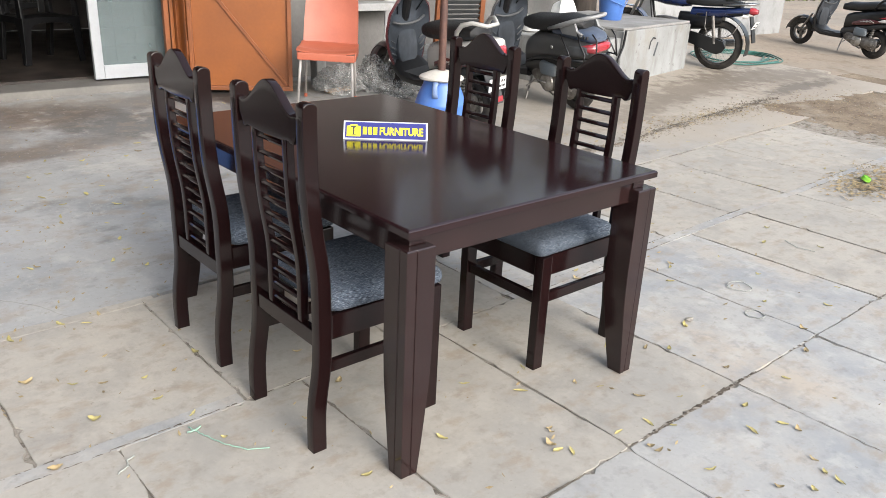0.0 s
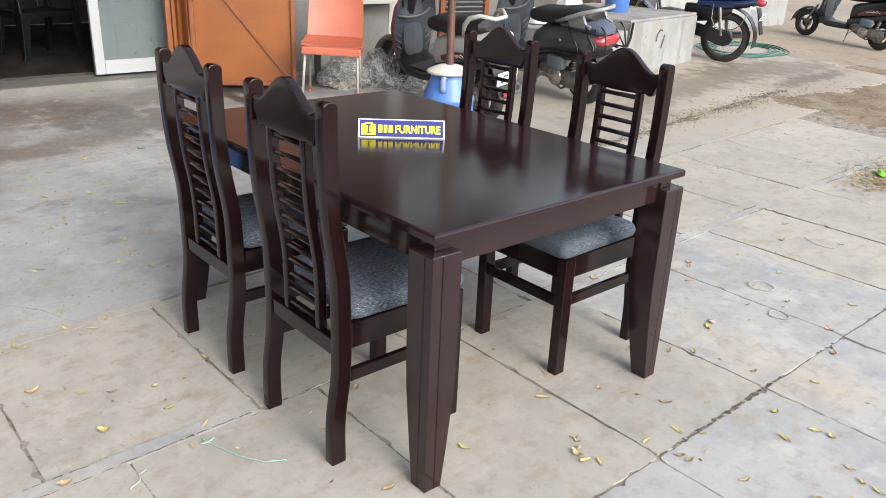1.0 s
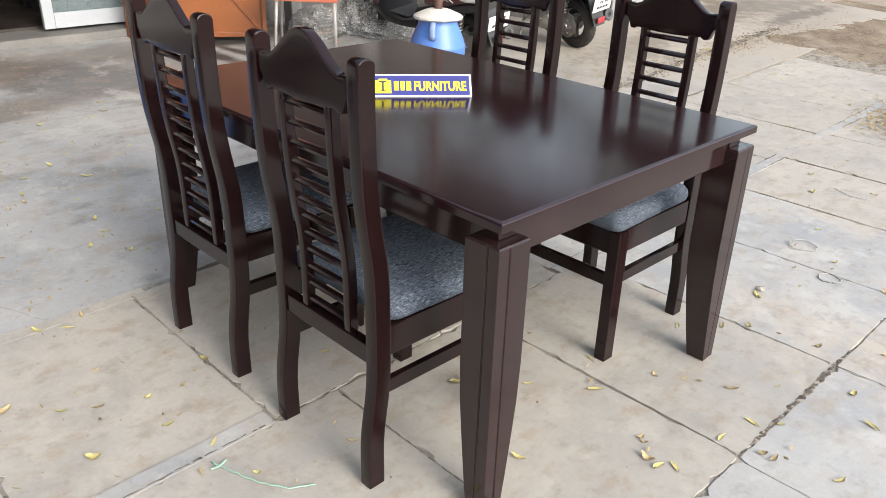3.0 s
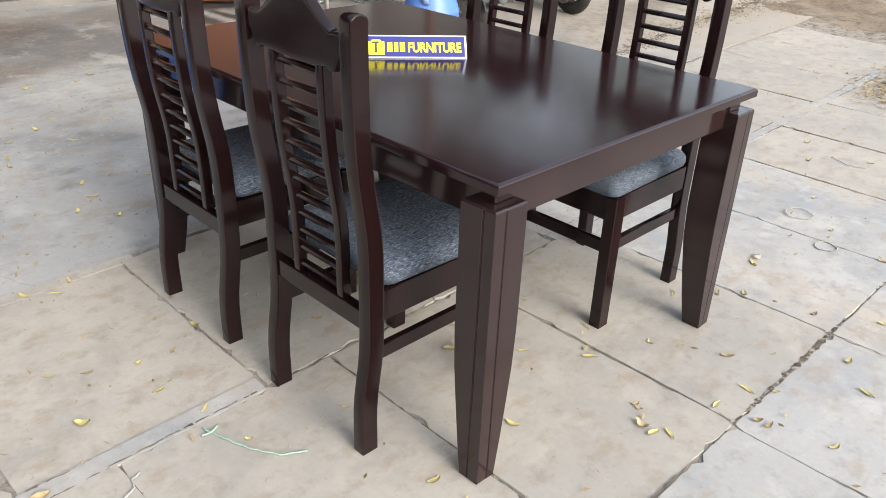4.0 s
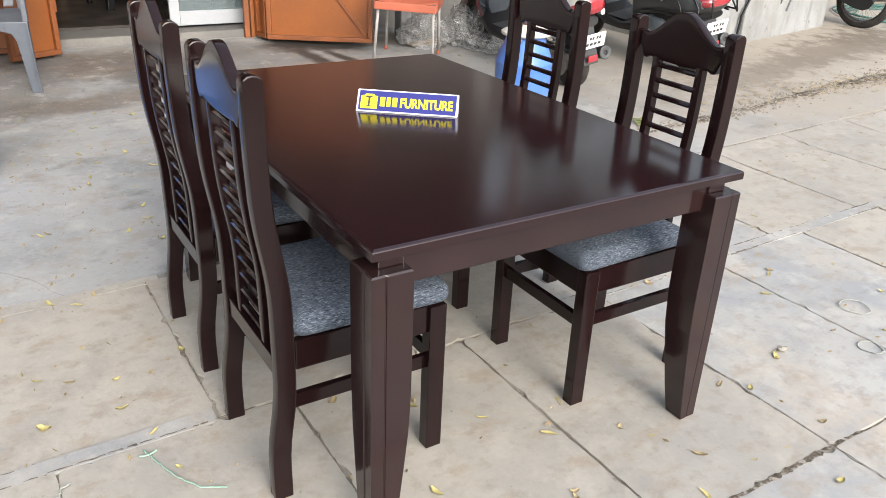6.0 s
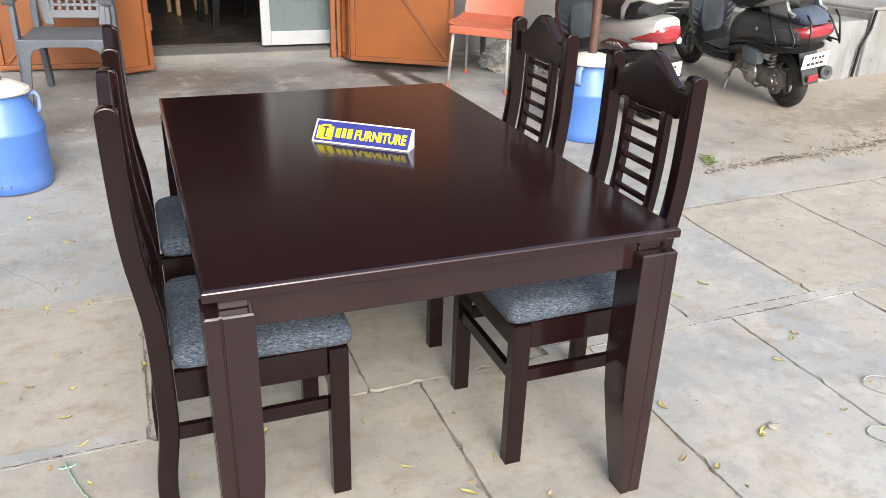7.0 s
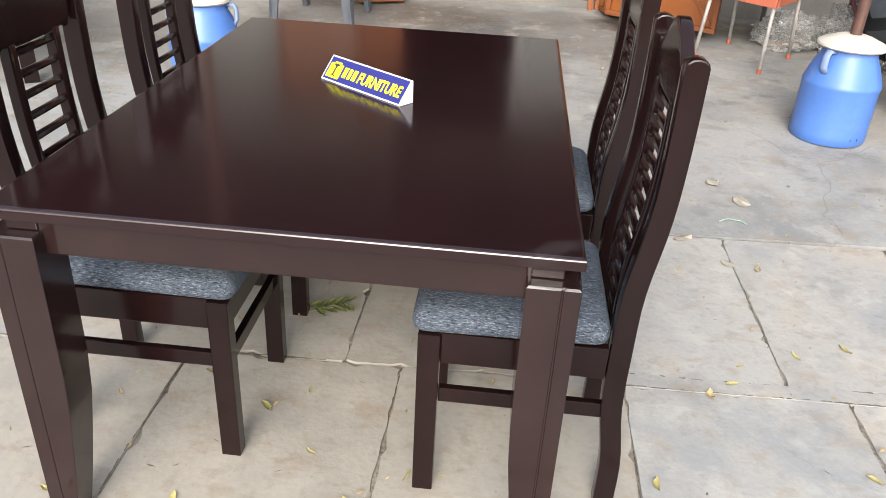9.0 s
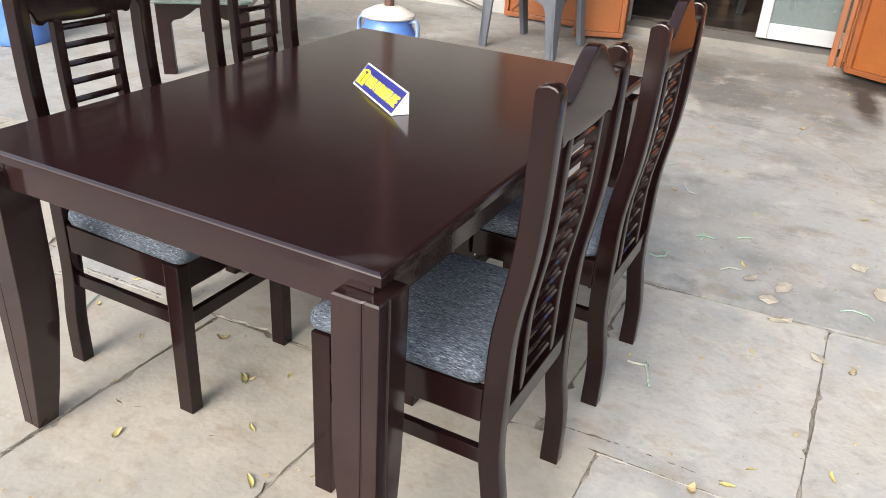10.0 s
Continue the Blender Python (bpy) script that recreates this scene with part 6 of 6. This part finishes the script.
rnd = random.Random(8)
bm = bmesh.new()
for i in range(3000):
    cx, cy, sx, sy = ((4.4, 0.55, 0.17, 0.10), (4.8, 0.62, 0.24, 0.13), (5.4, 2.38, 0.8, 0.10), (7.2, 2.0, 0.9, 0.4), (2.0, 1.2, 2.2, 1.6), (-0.5, 2.4, 0.8, 1.4))[i % 6]
    x, y, a, s = rnd.gauss(cx, sx), rnd.gauss(cy, sy), rnd.uniform(0, 6.28), rnd.uniform(0.006, 0.028) * (0.95 if i % 6 < 3 else 0.5)
    u, v = Vector((math.cos(a), math.sin(a), 0)) * s, Vector((-math.sin(a), math.cos(a), 0)) * s * 0.35
    c = Vector((x, y, rise(y) + 0.006))
    bm.faces.new([bm.verts.new(c + q) for q in (-u, v + Vector((0, 0, 0.004)), u + Vector((0, 0, 0.006)), -v)])
tagged(part("leaf_litter", bm, LEAF_BROWN), "scattered crumbs of dry leaf litter on the cement", "litter", kind="stuff")

for i, (x, y, s) in enumerate(((1.84, 2.16, 0.055), (1.93, 1.99, 0.062), (1.61, 1.86, 0.065), (1.57, 1.74, 0.05), (1.63, 1.63, 0.055), (1.77, 1.46, 0.045), (1.49, 1.86, 0.04), (1.60, 0.10, 0.035))):
    r = random.Random(40 + i)
    bm = bmesh.new()
    ring = [bm.verts.new((s * r.uniform(0.6, 1) * math.cos(a), 0.6 * s * r.uniform(0.6, 1) * math.sin(a), 0.004 + 0.010 * r.random())) for a in (2 * math.pi * q / 7 for q in range(7))]
    hub = bm.verts.new((0, 0, 0.012))
    for q in range(7):
        bm.faces.new((ring[q], ring[(q + 1) % 7], hub))
    bmesh.ops.solidify(bm, geom=bm.faces[:], thickness=0.002)
    tagged(part("paper_scrap", bm, PAPER, at=on_yard(x, y, r.uniform(0, 360))), "torn dusty paper scrap on the cement", "paper", "paper scraps")


def twine(points, mat, label, radius=0.003):
    pts = []
    for a, b in zip(points, points[1:]):
        for q in range(6):
            s = q / 6
            pts.append((a[0] + (b[0] - a[0]) * s + 0.004 * noise.noise(Vector((a[0] * 9, s * 4, 1))), a[1] + (b[1] - a[1]) * s + 0.006 * noise.noise(Vector((s * 4, a[1] * 9, 3))), rise(a[1] + (b[1] - a[1]) * s) + 0.004 + 0.004 * abs(noise.noise(Vector((s * 3, a[0], 5))))))
    tagged(part("twine", tube(pts, radius, 6), mat, smooth=True), label, "twine", "bits of twine")


twine([(-0.37, 0.60), (-0.36, 0.565), (-0.35, 0.53), (-0.32, 0.45), (-0.28, 0.39), (-0.21, 0.35)], TWINE_GREEN, "pale green plastic twine with a frayed knot on the slab", 0.0022)
twine([(-0.385, 0.575), (-0.36, 0.572), (-0.335, 0.585)], TWINE_GREEN, "short frayed end of pale green twine")
twine([(1.25, 1.12), (1.31, 1.13), (1.34, 1.03)], TWINE_WHITE, "pale twine lying on the slab", 0.0035)
twine([(1.30, 1.14), (1.33, 1.08), (1.345, 1.02)], TWINE_GREEN, "pale green twine lying on the slab", 0.003)
twine([(-0.62, 0.50), (-0.585, 0.52), (-0.58, 0.545), (-0.55, 0.56)], TWINE_WHITE, "scrap of white twine in the joint", 0.0025)
twine([(2.9, 0.35), (2.85, 0.25), (2.88, 0.15)], TWINE_WHITE, "dry pale stalk on the slab", 0.002)
for mat, line in ((TWINE_GREEN, [(1.24, 2.09), (1.27, 2.115), (1.31, 2.105), (1.33, 2.13)]), (TWINE_GREEN, [(1.26, 2.14), (1.275, 2.10), (1.265, 2.06)]), (TWINE_WHITE, [(1.38, 1.87), (1.41, 1.905), (1.46, 1.91)]), (TWINE_WHITE, [(1.09, 2.55), (1.12, 2.50), (1.165, 2.485)]),
                  (TWINE_GREEN, [(1.12, 1.845), (1.15, 1.84), (1.18, 1.865), (1.175, 1.90), (1.14, 1.905)]), (TWINE_WHITE, [(0.95, 2.74), (0.97, 2.775), (0.995, 2.80)]), (TWINE_GREEN, [(1.39, 2.16), (1.42, 2.185), (1.45, 2.19)]), (TWINE_GREEN, [(1.80, 1.80), (1.84, 1.83), (1.89, 1.82), (1.91, 1.79)])):
    twine(line, mat, "short scrap of pale plastic twine on the cement", 0.0028)
for cx, cy, r in ((2.11, 0.16, 0.055), (1.89, -0.04, 0.04)):
    twine([(cx + r * math.cos(a) * (1 + 0.15 * math.sin(3 * a)), cy + r * math.sin(a)) for a in (6.4 * q / 14 for q in range(15))], TWINE_WHITE, "loop of white twine on the slab", 0.002)

tagged(part("bottle_cap", lathe([(0, 0), (0.03, 0), (0.034, 0.004), (0.03, 0.03), (0.026, 0.032), (0.024, 0.012), (0, 0.012)], 16), LIME, at=pose(4.55, 0.62, 0.012, 20, 10), smooth="edges"), "lime green plastic cap lying in the leaf litter", "cap")


def twig(m, seed):
    r = random.Random(seed)
    t = thing("leafy_twig", "small fresh green leafy twig on the cement", "twig", "green twigs", at=m)
    part("stalk", tube([(-0.07, 0, 0.004), (0, 0.006, 0.008), (0.07, 0, 0.004)], 0.002, 5), LEAF_BROWN, t)
    for k in range(9):
        s = -0.06 + 0.015 * k
        bm = leaf_mesh(60 + k, 0.06, 0.010, 0.004)
        part("leaf", moved(bm, pose(s, 0.02 * (-1) ** k, 0.004 + 0.001 * k, 0, 0, (-1) ** k * r.uniform(30, 70))), LEAF_GREEN, t, smooth=True)
    return t


twig(pose(0.41, 0.92, 0, 0, 0, 20), 1)
twig(on_yard(3.05, 2.25, 70), 2)


# ---- pavement slabs ----
def slab(x0, x1, lo, hi, seed):
    """One slab with worn, uneven edges."""
    r = random.Random(seed)
    gap = r.choice((0.0, 0.0005, 0.001, 0.002))
    x0, x1 = x0 + gap, x1 - gap
    lift = 0.042 if lo == 1 and (x0 > 1.0 or x0 < -0.2) else 0.0
    a, b, c, d = Vector((x0, row_line(lo, x0) + gap + lift, 0)), Vector((x1, row_line(lo, x1) + gap + lift, 0)), Vector((x1, row_line(hi, x1) - gap, 0)), Vector((x0, row_line(hi, x0) - gap, 0))
    mid = (a + b + c + d) / 4
    pts = []
    for p, q, n in ((a, b, 24), (b, c, 34), (c, d, 24), (d, a, 34)):
        out = Vector((q.y - p.y, p.x - q.x, 0)).normalized()
        for k in range(n):
            s = k / n
            e = p.lerp(q, s)
            wear = 0.004 * noise.noise(e * 3 + Vector((seed, 0, 0))) + 0.005 * max(noise.noise(e * 7 + Vector((seed, 0, 0))), 0) + 0.006 * abs(noise.noise(e * 27)) - 0.002
            pts.append(e - out * (wear + (0.018 * r.random() if r.random() < 0.12 else 0) if k else 0.005 + 0.008 * r.random()))
    bm = bmesh.new()
    h = r.uniform(-0.002, 0.002)
    tilt = Vector((r.uniform(-0.003, 0.003), r.uniform(-0.003, 0.003), 0))
    top = [bm.verts.new(p + (mid - p).normalized() * 0.004 - mid + Vector((0, 0, rise(p.y) + h + tilt.dot(p - mid)))) for p in pts]
    low = [bm.verts.new(p - mid + Vector((0, 0, rise(p.y) - 0.016))) for p in pts]
    bm.faces.new(top)
    k = len(pts)
    for i in range(k):
        bm.faces.new((low[i], low[(i + 1) % k], top[(i + 1) % k], top[i]))
    part("slab", bm, SLAB_TAN if mid.x < 1.4 and lo >= 0 or mid.x > 2.3 else SLAB, pavement, at=Matrix.Translation(mid))


JOINTS = {(1, 2): [-5.95, -5.3, -4.65, -4.0, -3.36, -2.72, -2.08, -1.43, -0.79, -0.15, 0.505, 1.14, 1.78, 2.40, 3.10, 3.79, 4.5, 5.19, 5.85],
          (0, 1): [-5.65, -5.0, -4.35, -3.75, -3.1, -2.48, -1.85, -1.22, -0.58, 0.055, 0.67, 1.30, 1.935, 2.56, 3.19, 3.83, 4.47, 5.1, 5.73, 6.36, 7.0, 7.6, 8.2],
          (-1, 0): [-5.65, -5.0, -4.35, -3.75, -3.1, -2.48, -1.87, -1.24, -0.60, 0.035, 0.655, 1.30, 1.92, 2.55, 3.18, 3.83, 4.47, 5.1, 5.73, 6.36, 7.0, 7.6, 8.2],
          (-2, -1): [-5.5, -4.8, -4.2, -3.55, -2.9, -2.27, -1.63, -0.98, -0.33, 0.3, 0.95, 1.6, 2.25, 2.9, 3.5, 4.15, 4.8, 5.4, 6.05, 6.7, 7.4, 8.1]}
JOINTS[(-3, -2)] = JOINTS[(-1, 0)]
for x0, x1 in ((-5.9, -2.6), (-2.6, -0.16), (1.15, 2.45), (2.45, 4.4), (4.4, 5.84)):
    k = 16
    xs = [x0 + (x1 - x0) * i / k for i in range(k + 1)]
    low = [(x, row_line(1, x) - 0.008 + 0.004 * noise.noise(Vector((x * 5, 1, 0)))) for x in xs]
    high = [(x, row_line(1, x) + 0.053 + 0.004 * noise.noise(Vector((x * 5, 8, 0)))) for x in xs]
    part("mortar_strip", prism(low + high[::-1], -0.016, 0.0012, "z"), SLAB, pavement)
xs = [-5.9 + 5.8 * i / 60 for i in range(61)]
low = [(x, row_line(2, x) - 0.022 + 0.012 * noise.noise(Vector((x * 4, 11, 0)))) for x in xs]
high = [(x, row_line(2, x) + 0.03 + 0.02 * noise.noise(Vector((x * 4, 18, 0)))) for x in xs]
bm = prism(low + high[::-1], -0.016, 0.0, "z")
for v in bm.verts:
    v.co.z += rise(v.co.y) + 0.0012
part("mortar_strip", bm, SLAB_TAN, pavement)
for (lo, hi), line in JOINTS.items():
    for i, (x0, x1) in enumerate(zip(line, line[1:])):
        slab(x0, x1, lo, hi, 1000 * lo + i)

# Dirt and rubble packed into the joints.
def packed(bm, p, q, wide, seed):
    """A ragged ribbon of dirt from p to q."""
    p, q = Vector((*p, 0)), Vector((*q, 0))
    way = (q - p).normalized()
    side = Vector((-way.y, way.x, 0))
    n = max(int((q - p).length / 0.009), 2)
    prev = None
    for i in range(n + 1):
        c = p.lerp(q, i / n)
        c += side * (0.004 * noise.noise(c * 6 + Vector((seed, 0, 0))) + 0.003 * noise.noise(c * 30))
        w = wide * (0.22 + 0.7 * noise.noise(c * 3 + Vector((0, seed, 0))) + 0.5 * noise.noise(c * 60 + Vector((seed, 3, 0))) + 0.3 * noise.noise(c * 19))
        if w < 0.0004:
            prev = None
            continue
        ends = [bm.verts.new((*(c + side * k).xy, rise(c.y) + 0.0018 + 0.0022 * noise.noise(c * 60))) for k in (-w, w)]
        if prev:
            bm.faces.new((prev[0], ends[0], ends[1], prev[1]))
        prev = ends


bm, deep = bmesh.new(), bmesh.new()
for i in (-2, -1, 0, 1, 2):
    for a, b in ((-5.9, -3.0), (-3.0, -0.6), (-0.6, 0.45), (0.45, 3.2), (3.2, 5.6)):
        if i == 2 and a < -0.3:
            continue
        for off in ((-0.006, 0.050) if i == 1 and not -1 < a < 0.44 else (0,)):
            worn = i == 0 and a > 0.4
            packed(deep if worn else bm, (a, row_line(i, a) + off), (b, row_line(i, b) + off), 0.013 if worn else 0.006, 10 * i + a)
tagged(part("joint_crack", deep, CRACK), "dark open crack along a worn pavement joint", "crack", kind="stuff")

for (lo, hi), line in JOINTS.items():
    for x in line[1:-1]:
        packed(bm, (x, row_line(lo, x) + 0.01), (x, row_line(hi, x) - 0.01), 0.0055 if x > 1.2 and lo < 1 else 0.004, x + lo)
tagged(part("joint_dirt", bm, PACKED), "dark dirt and crumbled mortar packed in the pavement joints", "dirt", kind="stuff")
